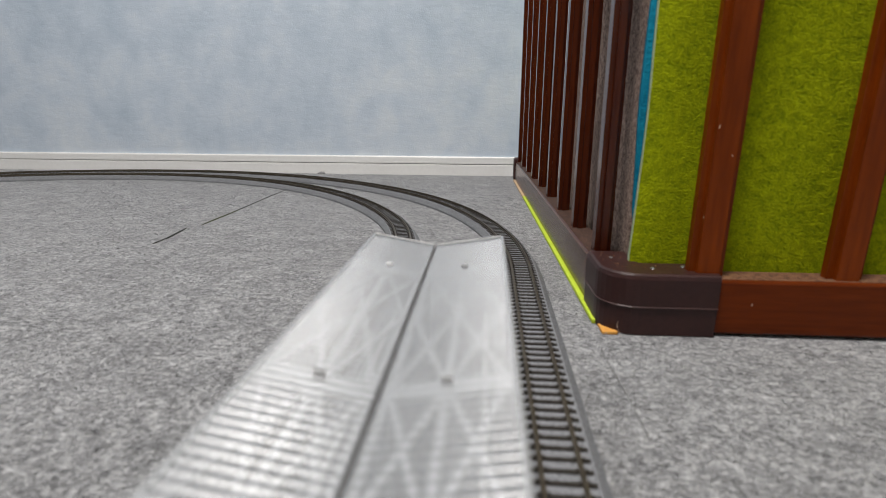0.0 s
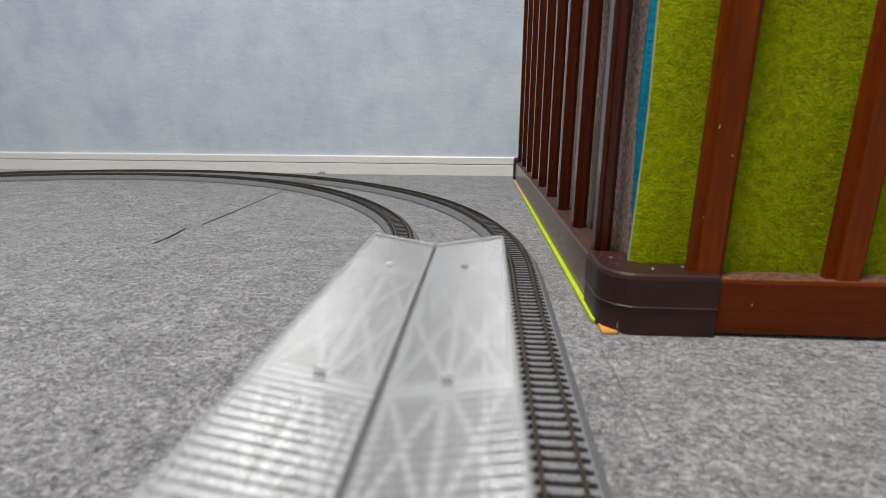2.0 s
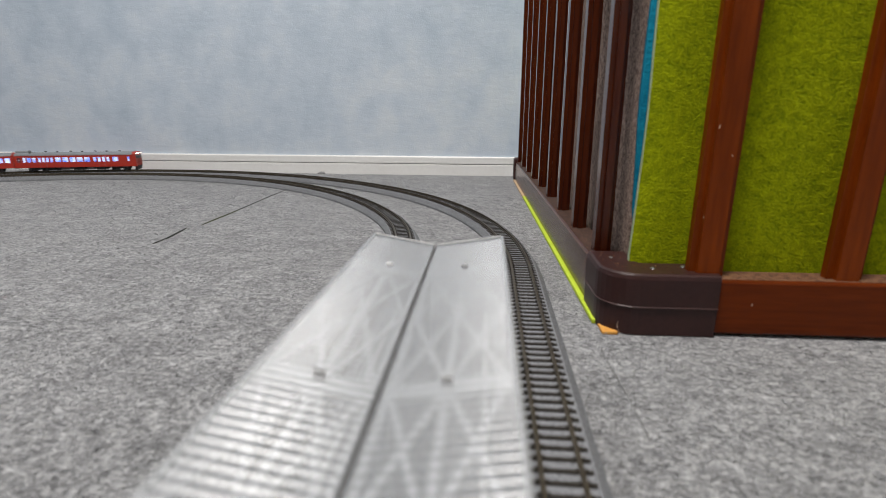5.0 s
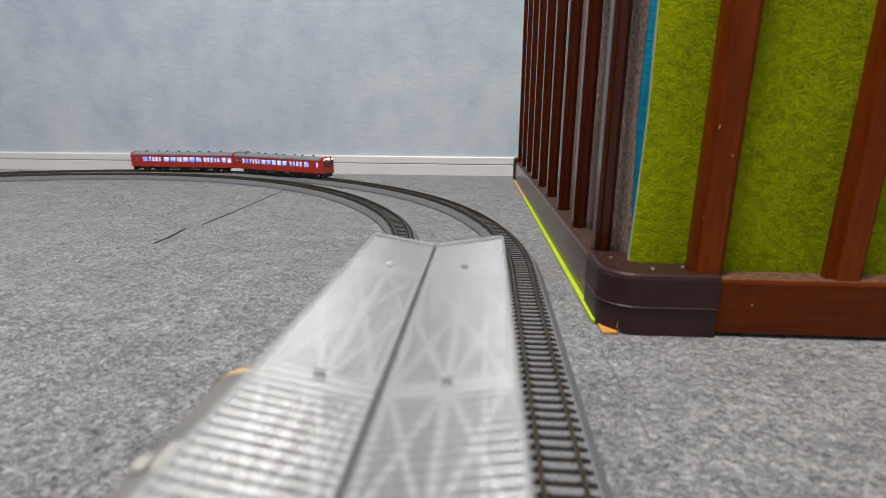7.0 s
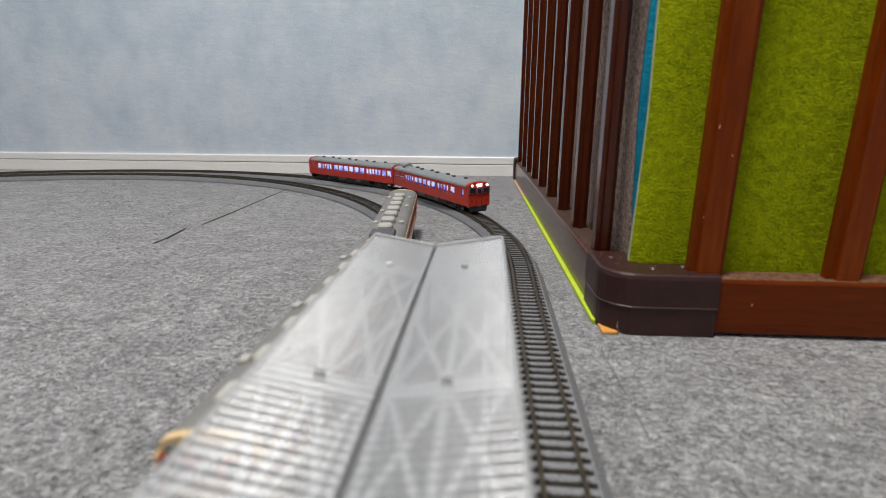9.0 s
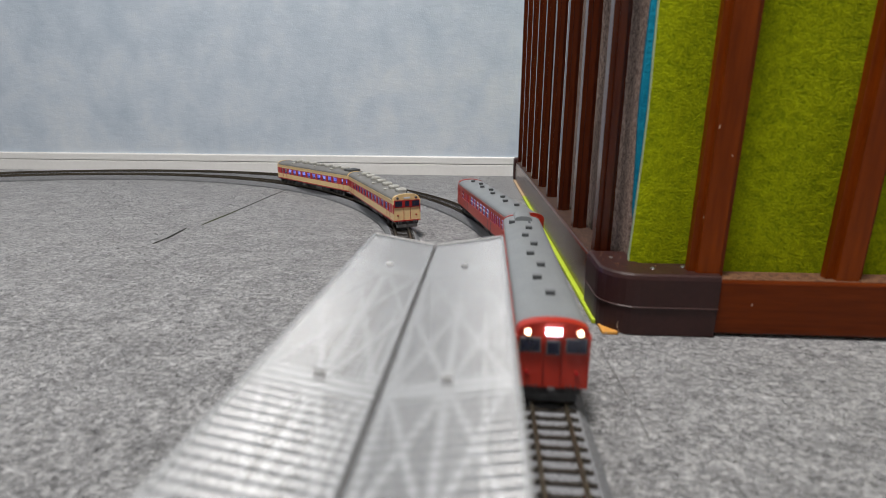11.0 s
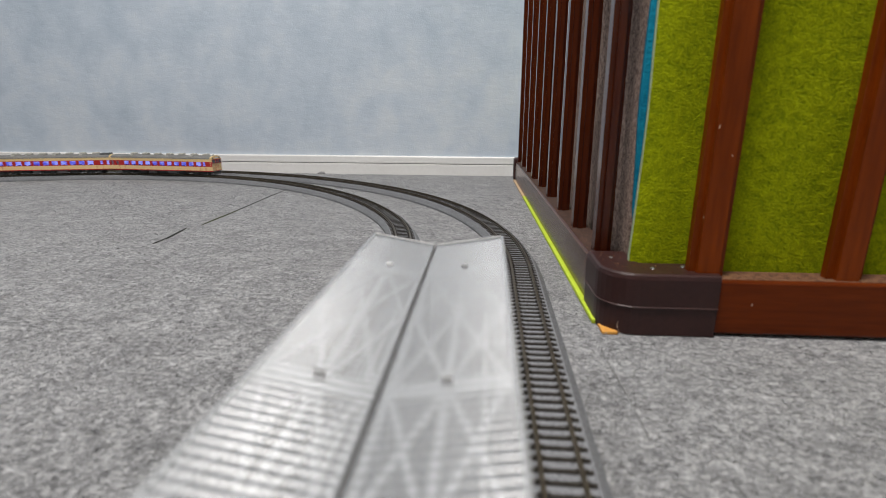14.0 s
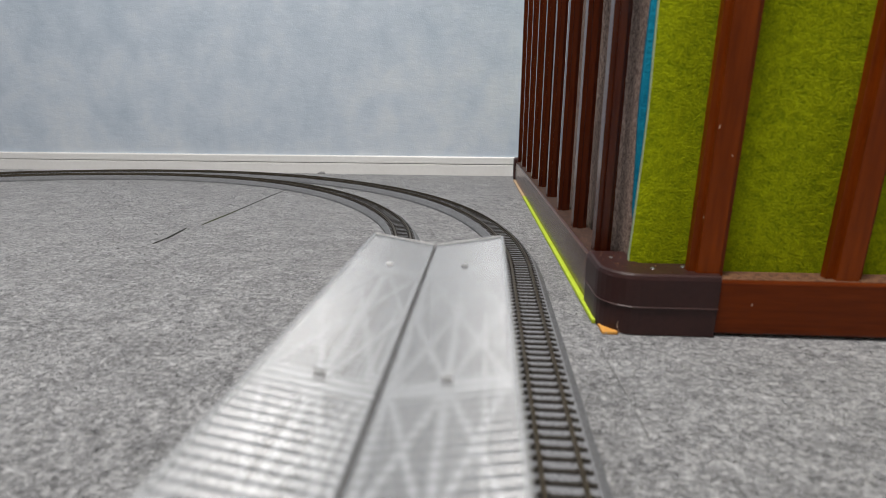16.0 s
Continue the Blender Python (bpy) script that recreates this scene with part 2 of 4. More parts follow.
def box(bm, x0, x1, y0, y1, z0, z1, bevel=0.0, seg=2):
    made = bmesh.ops.create_cube(bm, size=1.0, matrix=Matrix.Translation(((x0 + x1) / 2, (y0 + y1) / 2, (z0 + z1) / 2)) @ Matrix.Diagonal((x1 - x0, y1 - y0, z1 - z0, 1)))
    if bevel:
        edges = list({e for v in made["verts"] for e in v.link_edges})
        bmesh.ops.bevel(bm, geom=edges, offset=bevel, segments=seg, affect="EDGES", profile=0.5)
    return bm


def boxes(*args, bevel=0.0):
    bm = bmesh.new()
    for a in args:
        box(bm, *a, bevel=bevel)
    return bm


def sweep(bm, profile, points, headings, closed_ends=True):
    """Sweeps a closed profile of (across, up) along points with headings (the left-hand normal is across positive)."""
    rings = []
    for (x, y), h in zip(points, headings):
        nx, ny = -math.cos(h), -math.sin(h)
        rings.append([bm.verts.new((x + nx * a, y + ny * a, z)) for a, z in profile])
    n = len(profile)
    for r, q in zip(rings, rings[1:]):
        for i in range(n):
            bm.faces.new((r[i], r[(i + 1) % n], q[(i + 1) % n], q[i]))
    if closed_ends:
        bm.faces.new(rings[0])
        bm.faces.new(rings[-1][::-1])
    bmesh.ops.recalc_face_normals(bm, faces=bm.faces)
    return bm


def extrude_x(bm, profile, x0, x1, steps=1):
    """A prism along x with a closed (y, z) profile."""
    rings = [[bm.verts.new((x0 + (x1 - x0) * k / steps, y, z)) for y, z in profile] for k in range(steps + 1)]
    n = len(profile)
    for r, q in zip(rings, rings[1:]):
        for i in range(n):
            bm.faces.new((r[i], r[(i + 1) % n], q[(i + 1) % n], q[i]))
    bm.faces.new(rings[0])
    bm.faces.new(rings[-1][::-1])
    bmesh.ops.recalc_face_normals(bm, faces=bm.faces)
    return bm


# ---- the room ----
WALL_Y = 1.2851
X_W, X_E, Y_S, TOP = -2.9, 1.6, -3.1, 2.4
bm = bmesh.new()
bmesh.ops.create_grid(bm, x_segments=90, y_segments=88, size=0.5, matrix=Matrix.Translation(((X_W + X_E) / 2, (Y_S + WALL_Y) / 2, 0)) @ Matrix.Diagonal((X_E - X_W, WALL_Y - Y_S, 1, 1)))
for v in bm.verts:
    v.co.z += -0.0004 + 0.0004 * noise.noise(v.co * 7)
floor = tagged(part("floor", bm, CARPET), "grey flecked needle-felt carpet laid in tiles", "floor", kind="structure")
for nm, b, mt, lb in (
        ("wall_north", (X_W, X_E, WALL_Y, WALL_Y + 0.1, -0.05, TOP), WALLPAPER, "pale blue-grey mottled wallpaper on a plain wall"),
        ("wall_west", (X_W - 0.1, X_W, Y_S, WALL_Y, -0.05, TOP), PLAIN_WALL, "pale plain painted wall closing the room"),
        ("wall_east", (X_E, X_E + 0.1, Y_S, WALL_Y, -0.05, TOP), PLAIN_WALL, "pale plain painted wall closing the room"),
        ("wall_south", (X_W, X_E, Y_S - 0.1, Y_S, -0.05, TOP), PLAIN_WALL, "pale plain painted wall closing the room"),
        ("ceiling", (X_W, X_E, Y_S, WALL_Y, TOP, TOP + 0.1), CEILING, "white papered ceiling over the room")):
    tagged(part(nm, boxes(b), mt), lb, nm.split("_")[0], kind="structure")

# baseboard: lower board, groove, upper lip
bm = bmesh.new()
prof = [(0.0, -0.002), (-0.008, -0.002), (-0.008, 0.0255), (-0.0066, 0.0266), (-0.0036, 0.0268), (-0.0036, 0.0284), (-0.0085, 0.0290), (-0.0085, 0.0436), (-0.0066, 0.0462), (0.0, 0.0462)]
extrude_x(bm, [(WALL_Y + a, z) for a, z in prof], X_W, X_E, 20)
tagged(part("baseboard", bm, BASEBOARD), "off-white two-step vinyl baseboard along the papered wall", "baseboard", kind="structure")

lamp = empty("ceiling_lamp", pose(-0.30, -0.10, TOP))
bm = bmesh.new()
bmesh.ops.create_cone(bm, cap_ends=True, segments=40, radius1=0.24, radius2=0.255, depth=0.06, matrix=pose(0, 0, -0.03))
part("shade", bm, LAMP_SHADE, lamp)
tagged(lamp, "round white ceiling lamp that lights the room", "lamp")

# ---- tracks: heading 0 runs along +y, left turns positive ----
OUTER = (0.0396, 0.4713, 0.9329, 1.4748, 0.503, 1.1552)
INNER_LINE = (-0.0832, 0.4899, 1.1465, 1.9017, 0.233, 1.3419)
START_Y = -2.2
STEP = 0.004


def line_of(q, length):
    """Points and headings every STEP metres of a straight that runs into a curve of two radii and then a straight again."""
    x0, ys, th, k1, l1, k2 = q
    h = radians(th)
    x, y = x0 - math.tan(h) * (START_Y + 0.3), START_Y
    pts, hs, s, curve_s = [], [], 0.0, 0.0
    while s <= length:
        pts.append((x, y)), hs.append(h)
        if y < ys and curve_s == 0:
            k = 0.0
        else:
            k = k1 if curve_s < l1 else k2
            if h > math.pi:
                k = 0.0
            curve_s += STEP
        x -= math.sin(h + k * STEP / 2) * STEP
        y += math.cos(h + k * STEP / 2) * STEP
        h += k * STEP
        s += STEP
    return pts, hs


OUTER_PTS, OUTER_H = line_of(OUTER, 6.2)
INNER_PTS, INNER_H = line_of(INNER_LINE, 6.2)
RAIL_TOP = 0.0135
SLEEPER_PITCH, SLEEPER_AT = 0.00773, 0.00155


def at(pts, s):
    f = max(0.0, min(s / STEP, len(pts) - 1.001))
    i = int(f)
    f -= i
    return Vector((pts[i][0] * (1 - f) + pts[i + 1][0] * f, pts[i][1] * (1 - f) + pts[i + 1][1] * f))


def sleeper_mesh():
    bm = boxes((-0.0141, 0.0141, -0.0014, 0.0014, 0.0088, 0.0108))
    for v in bm.verts:
        if v.co.z > 0.01:
            v.co.x *= 0.985
            v.co.y *= 0.8
    for sx in (-1, 1):
        for d in (-0.0019, 0.0019):
            box(bm, sx * 0.0088 + d - 0.0008, sx * 0.0088 + d + 0.0008, -0.0008, 0.0008, 0.0106, 0.0116)
    return bm


SLEEPER_ME = bpy.data.meshes.new("sleeper")
sleeper_mesh().to_mesh(SLEEPER_ME)
SLEEPER_ME.materials.append(SLEEPER)
BED = [(-0.0222, 0.0), (-0.0220, 0.0012), (-0.0158, 0.0092), (-0.0151, 0.0099), (0.0149, 0.0099), (0.0153, 0.0092), (0.0184, 0.0030), (0.0186, 0.0)]


def rail_profile(c):
    return [(c + a, z) for a, z in ((-0.0012, 0.0106), (-0.0012, 0.011), (-0.0004, 0.0113), (-0.0004, 0.0126), (-0.0006, 0.0128), (-0.0006, 0.0134), (-0.0004, RAIL_TOP),
                                   (0.0004, RAIL_TOP), (0.0006, 0.0134), (0.0006, 0.0128), (0.0004, 0.0126), (0.0004, 0.0113), (0.0012, 0.011), (0.0012, 0.0106))]


def track_section(pts, hs, i0, i1, label):
    """One moulded track section from sample i0 to i1."""
    mid = (i0 + i1) // 2
    m = pose(pts[mid][0], pts[mid][1], 0, 0, 0, math.degrees(hs[mid]))
    inv = m.inverted()
    base = empty("track_section", m)
    idx = sorted(set(list(range(i0, i1, 3)) + [i1]))
    lp = [(inv @ Vector((*pts[i], 0))).to_2d() for i in idx]
    lh = [hs[i] - hs[mid] for i in idx]
    # a hair's gap at each end
    trim = 0.0002
    lp[0] = lp[0] + Vector((-math.sin(lh[0]), math.cos(lh[0]))) * trim
    lp[-1] = lp[-1] - Vector((-math.sin(lh[-1]), math.cos(lh[-1]))) * trim
    part("roadbed", sweep(bmesh.new(), BED, lp, lh), BALLAST, base)
    for c in (-0.0088, 0.0088):
        part("rail", sweep(bmesh.new(), rail_profile(c), lp, lh), RAIL, base)
    k0 = math.ceil((i0 * STEP - SLEEPER_AT) / SLEEPER_PITCH)
    while SLEEPER_AT + k0 * SLEEPER_PITCH < i1 * STEP - 0.0008:
        sl = SLEEPER_AT + k0 * SLEEPER_PITCH
        k0 += 1
        i = int(sl / STEP)
        q = inv @ Vector((*at(pts, sl), 0))
        o = new("sleeper", SLEEPER_ME)
        o.parent = base
        o.matrix_basis = pose(q.x, q.y, 0, 0, 0, math.degrees(hs[i] - hs[mid]))
    if i1 - i0 > 10:
        for c in (-0.0088, 0.0088):
            q = lp[-1]
            j = boxes((-0.0011, 0.0011, -0.005, 0.005, 0.0107, 0.0124), bevel=0.0003)
            o = part("rail_joiner", j, RAIL, base)
            o.matrix_basis = pose(q.x, q.y, 0, 0, 0, math.degrees(lh[-1])) @ pose(c, -0.004, 0)
    return tagged(base, label, "model track", group="model railway track sections")


for pts, hs in ((OUTER_PTS, OUTER_H), (INNER_PTS, INNER_H)):
    n = 62
    for i0 in range(0, len(pts) - n - 1, n):
        i1 = i0 + n
        bent = abs(hs[i1] - hs[i0]) > 0.02
        track_section(pts, hs, i0, i1, "curved grey-ballast model track section with dark sleepers on carpet" if bent
                      else "straight grey-ballast model track section with dark sleepers on carpet")

# ---- station platform with its ribbed clear roof, between the straight tracks ----
P_TURN = pose(-0.0345, 0.2, 0, 0, 0, 1.0)
platform = empty("station_platform", P_TURN)
Y0, Y1 = -0.75, 0.105


def slab(bm, x0, x1, y0, y1, z0, z1, bevel=0.0008):
    return box(bm, x0, x1, y0, y1, z0, z1, bevel)


part("deck", slab(bmesh.new(), -0.034, 0.0375, Y0, Y1 + 0.02, 0.0, 0.027), PLATFORM, platform)
for c in (-0.029, 0.0325):
    part("edge_line", boxes((c - 0.0015, c + 0.0015, Y0 + 0.002, Y1 + 0.018, 0.0266, 0.0274)), PLATFORM_LINE, platform)
VAL, RIM, W_L, W_R = 0.0785, 0.085, 0.0382, 0.0409


RIB, RIB_AT = 0.0040, -0.0866


def wing(side, width):
    """One roof wing: fine rounded ribs across, sloping up from the valley to the rim."""
    bm = bmesh.new()
    ys = [(Y0, 0.0, 0)]
    y = RIB_AT - RIB * math.floor((RIB_AT - Y0) / RIB) + 0.0003
    hump = RIB - 0.0005
    # each rib leans: a long bowed face towards the platform's near end, a short steep one behind
    saw = ((0.0, 0.0), (0.12, 0.00037), (0.25, 0.00070), (0.40, 0.00098), (0.55, 0.00118), (0.70, 0.00130), (0.80, 0.00132), (0.90, 0.00090), (1.0, 0.0))
    while y + hump < Y1 - 0.001:
        ys.append((y, -0.0006, 0))
        for k, (u, up) in enumerate(saw):
            ys.append((y + hump * u, up - 0.0004, 1 if k else 0))
        ys.append((y + hump, -0.0006, 0))
        y += RIB
    ys.append((Y1, 0.0, 0))
    cols = [(0.0012 + (width - 0.0012) * f, VAL + (RIM - VAL) * f) for f in (0.0, 0.5, 1.0)]
    top = [[bm.verts.new((side * x, yy, z + dz)) for x, z in cols] for yy, dz, _ in ys]
    low = [[bm.verts.new((side * x, yy, z - 0.0010)) for x, z in cols] for yy, _, _ in ys]
    n = len(cols)
    for a in range(len(ys) - 1):
        for b in range(n - 1):
            g = bm.faces.new((top[a][b], top[a][b + 1], top[a + 1][b + 1], top[a + 1][b]))
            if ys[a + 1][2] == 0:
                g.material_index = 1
            bm.faces.new((low[a][b], low[a + 1][b], low[a + 1][b + 1], low[a][b + 1]))
        for b in (0, n - 1):
            bm.faces.new((top[a][b], top[a + 1][b], low[a + 1][b], low[a][b]))
    for a in (0, -1):
        for b in range(n - 1):
            bm.faces.new((top[a][b], top[a][b + 1], low[a][b + 1], low[a][b]))
    bmesh.ops.recalc_face_normals(bm, faces=bm.faces)
    return bm


def bar_between(bm, p, q, w=0.0023, t=0.0014):
    p, q = Vector(p), Vector(q)
    d = q - p
    m = Matrix.Translation((p + q) / 2) @ d.to_track_quat("Y", "Z").to_matrix().to_4x4() @ Matrix.Diagonal((w, d.length, t, 1))
    bmesh.ops.create_cube(bm, size=1.0, matrix=m)
    return bm


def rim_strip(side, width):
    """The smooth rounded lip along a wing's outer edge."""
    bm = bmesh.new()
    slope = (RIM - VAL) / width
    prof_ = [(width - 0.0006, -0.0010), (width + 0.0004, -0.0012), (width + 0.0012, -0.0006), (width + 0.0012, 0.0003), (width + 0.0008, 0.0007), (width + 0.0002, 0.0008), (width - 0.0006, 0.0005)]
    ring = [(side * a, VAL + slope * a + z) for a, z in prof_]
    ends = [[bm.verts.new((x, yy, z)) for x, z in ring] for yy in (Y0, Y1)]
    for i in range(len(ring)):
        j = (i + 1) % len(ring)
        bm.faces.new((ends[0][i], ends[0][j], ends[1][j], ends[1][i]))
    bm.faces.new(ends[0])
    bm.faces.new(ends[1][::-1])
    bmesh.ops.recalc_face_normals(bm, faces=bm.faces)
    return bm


for side, width in ((-1, W_L), (1, W_R)):
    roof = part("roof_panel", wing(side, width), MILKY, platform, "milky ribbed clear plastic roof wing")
    roof.data.materials.append(SHADE_GROOVE)
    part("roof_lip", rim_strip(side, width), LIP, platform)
    part("roof_end", bar_between(bmesh.new(), (side * 0.0012, Y1 + 0.0006, VAL - 0.0001), (side * width, Y1 + 0.0006, RIM - 0.0001), 0.0011, 0.0020), FRAME_PLASTIC, platform)
    part("valley_flange", boxes((min(side * 0.0013, side * 0.0036), max(side * 0.0013, side * 0.0036), Y0, Y1, VAL - 0.0030, VAL - 0.0014)), FRAME_PLASTIC, platform)
part("gutter", boxes((-0.0010, 0.0010, Y0, Y1, VAL - 0.0032, VAL - 0.0012)), GUTTER, platform, "dark valley gutter")


BAY = 0.1145
BEAMS = [0.0505 - BAY * k for k in range(7)]


def under(side, f):
    w = W_L if side < 0 else W_R
    return side * w * f, VAL + (RIM - VAL) * f - 0.0020


for yb in BEAMS:
    for side in (-1, 1):
        x1, z1 = under(side, 0.98)
        part("roof_beam", bar_between(bmesh.new(), (0, yb, VAL - 0.0026), (x1, yb, z1), 0.0095, 0.0014), FRAME_PLASTIC, platform)
        xc, zc = under(side, 0.5)
        part("clip", boxes((xc - 0.0017, xc + 0.0017, yb - 0.0012, yb + 0.0012, zc + 0.0012, zc + 0.0038), bevel=0.0004), FRAME_PLASTIC if side < 0 and yb > 0 else CLIP_GREY, platform)
    part("column", boxes((-0.0022, 0.0022, yb - 0.0022, yb + 0.0022, 0.027, VAL - 0.003), bevel=0.0004), FRAME_PLASTIC, platform)
for ya, yb in zip(BEAMS, BEAMS[1:]):
    for side in (-1, 1):
        for f0, f1 in ((0.06, 0.5), (0.5, 0.06), (0.5, 0.95), (0.95, 0.5)):
            xa, za = under(side, f0)
            xb, zb = under(side, f1)
            ym = (ya + yb) / 2
            for yc, yd in ((ya, ym), (ym, yb)):
                part("brace", bar_between(bmesh.new(), (xa, yc, za), (xb, yd, zb), 0.0019, 0.0012), FRAME_PLASTIC, platform)
        xc, zc = under(side, 0.5)
        part("purlin", bar_between(bmesh.new(), (xc, ya, zc), (xc, yb, zc)), FRAME_PLASTIC, platform)
tagged(platform, "model station platform under a ribbed clear butterfly roof", "model platform")

# ---- playpen: two barred panels joined by a rounded corner cap ----
PEN = pose(0.0822, 0.3583, 0, 0, 0, 2.047)
HP, TH, PEN_TOP = 0.0433, 0.024, 0.60
SIDE_LEN = 0.852
PEN_SIDE = PEN @ pose(0, 0, 0, 0, 0, 0.6)


def bar_mesh(w, t, z0, z1):
    """An upright with rounded edges."""
    bm = box(bmesh.new(), -w / 2, w / 2, -t / 2, t / 2, z0, z1)
    up = [e for e in bm.edges if abs(e.verts[0].co.z - e.verts[1].co.z) > 0.1]
    bmesh.ops.bevel(bm, geom=up, offset=min(w, t) * 0.30, segments=4, affect="EDGES")
    return bm


def panel(name, along, length, first, pitch, count, mat, size, label):
    """A barred panel: bottom and top rail and uprights; along is 'x' or 'y' in the pen's space."""
    ob = empty(name, PEN if along == "x" else PEN_SIDE)
    for z0, z1 in ((0.002, HP), (PEN_TOP, PEN_TOP + 0.04)):
        a = (0.05, length, 0.0, TH) if along == "x" else (0.0, TH, 0.05, length)
        part("rail", box(bmesh.new(), *a, z0, z1, 0.0022, 2), RAIL_WOOD if along == "x" else WOOD_SHADED, ob)
    proto = None
    for k in range(count):
        c = first + pitch * k
        m = pose(c, TH / 2, 0) if along == "x" else pose(TH / 2, c, 0, 0, 0, 90)
        if proto is None:
            proto = part("bar", bar_mesh(*size, HP - 0.004, PEN_TOP + 0.01), mat, ob, m=m)
        else:
            again(proto, ob, m)
    return tagged(ob, label, "playpen")


panel("playpen_panel", "x", 1.1, 0.0718, 0.0965, 11, WOOD, (0.0245, 0.015), "red-brown stained wooden playpen panel with upright bars")
panel("playpen_panel", "y", SIDE_LEN, 0.0722, 0.0952, 9, WOOD_SHADED, (0.0195, 0.0135), "dark brown wooden playpen side panel with upright bars, partly darkened as shade")


def corner_cap(h):
    """Rounded plastic corner: an L in plan with a round outer corner and a crease."""
    r, L, t, Ls = 0.026, 0.079, 0.027, 0.060
    e = 0.0022

    def ring(off, z):
        pts = [(-e - off + 0 + 0 * z, Ls)]
        for k in range(9):
            a = math.pi + (math.pi / 2) * k / 8
            pts.append((r - e + (r + off) * math.cos(a), r - e + (r + off) * math.sin(a)))
        pts += [(L, -e - off), (L, t), (t + 0.004, t), (t, t + 0.004), (t, Ls)]
        return [(x, y, z) for x, y in pts]

    levels = [(0.0, 0.0005), (0.0, h * 0.44), (0.0001, h * 0.452), (0.0011, h * 0.462), (0.0012, h * 0.474), (0.0004, h * 0.486), (0.0004, h - 0.004), (-0.0005, h - 0.0012), (-0.0022, h)]
    bm = bmesh.new()
    rings = [[bm.verts.new(c) for c in ring(o, z)] for o, z in levels]
    n = len(rings[0])
    for a, b in zip(rings, rings[1:]):
        for i in range(n):
            bm.faces.new((a[i], a[(i + 1) % n], b[(i + 1) % n], b[i]))
    bm.faces.new(rings[-1])
    bm.faces.new(rings[0][::-1])
    bmesh.ops.recalc_face_normals(bm, faces=bm.faces)
    return bm


cap = empty("corner_bracket", PEN)
part("cap", corner_cap(0.0472), PLASTIC_BROWN, cap)
for x, y in ((0.012, 0.041), (0.036, 0.014), (0.060, 0.020)):
    bm = bmesh.new()
    bmesh.ops.create_uvsphere(bm, u_segments=10, v_segments=6, radius=0.0018, matrix=pose(x, y, 0.0472) @ Matrix.Diagonal((1, 1, 0.5, 1)))
    part("screw", bm, STEEL, cap)
tagged(cap, "dark brown plastic corner bracket holding the playpen panels", "bracket")
tagged(part("orange_foam_piece", box(bmesh.new(), -0.0005, 0.011, -0.0015, 0.018, -0.0005, 0.0022, 0.0008), ORANGE, m=PEN), "orange foam scrap under the bracket's corner", "foam")
cap2 = empty("end_bracket", PEN_SIDE)
part("cap", box(bmesh.new(), -0.0035, TH + 0.003, SIDE_LEN - 0.016, SIDE_LEN + 0.012, 0.0005, 0.052, 0.005, 3), PLASTIC_BROWN, cap2)
tagged(cap2, "dark brown plastic end bracket of the playpen by the wall", "bracket")

tagged(part("rail_dust", box(bmesh.new(), 0.081, 1.09, 0.0024, TH - 0.002, HP - 0.0004, HP + 0.0003), DUST, m=PEN), "tan dust lying on the playpen's lower rail", "dust", kind="stuff")
tagged(part("rail_dust", box(bmesh.new(), 0.0024, TH - 0.002, 0.062, SIDE_LEN - 0.018, HP - 0.0004, HP + 0.0003), SIDE_DUST, m=PEN_SIDE), "dark brown dust lying on the playpen side's lower rail", "dust", kind="stuff")
rng = random.Random(5)
bm = bmesh.new()
for k in range(90):
    x, y = (rng.uniform(0.004, 0.078), rng.uniform(0.004, 0.024)) if k % 2 else (rng.uniform(0.003, 0.023), rng.uniform(0.008, 0.058))
    r = rng.uniform(0.0002, 0.0006)
    box(bm, x - r, x + r, y - r, y + r, 0.0470, 0.0472 + r * 0.6)
tagged(part("dust_specks", bm, DUST, m=PEN), "pale dust specks on the brown bracket", "dust", kind="stuff")

# paint chips, and a stray hair by the bracket
for x, y, z, r in ((0.0655, 0.0046, 0.150, 0.0007), (0.0765, 0.0043, 0.131, 0.0004), (0.0635, 0.0049, 0.088, 0.0004), (0.1035, -0.0001, 0.0255, 0.0005)):
    tagged(part("paint_chip", box(bmesh.new(), x - r * 0.7, x + r * 0.7, y - 0.0002, y + 0.0004, z - r * 1.6, z + r * 1.6, r * 0.2, 1), CHIP, m=PEN), "pale chip knocked into the stained wood", "chip", group="paint chips")
bm = bmesh.new()
last = None
for k in range(12):
    u = k / 11
    c = Vector((0.012 - 0.003 * math.sin(u * 2.2), -0.0034 - 0.003 * (1 - u), 0.0004 + 0.0125 * u - 0.002 * u * u))
    if last is not None:
        bar_between(bm, last, c, 0.00022, 0.00022)
    last = c
tagged(part("stray_hair", bm, CHIP, m=PEN), "single pale stray fibre curling up at the bracket", "fibre")

# lime foam mat and wooden sheet under the pen's edge
tagged(part("foam_mat", box(bmesh.new(), -0.0040, 0.9, 0.018, 0.60, -0.0005, 0.0035, 0.001), MAT_LIME, m=PEN_SIDE), "lime green foam mat under the playpen", "mat")
tagged(part("plywood_strip", box(bmesh.new(), -0.004, 0.02, 0.602, SIDE_LEN - 0.02, -0.0005, 0.003, 0.0006), BEIGE, m=PEN_SIDE), "pale wooden strip under the playpen side", "strip")


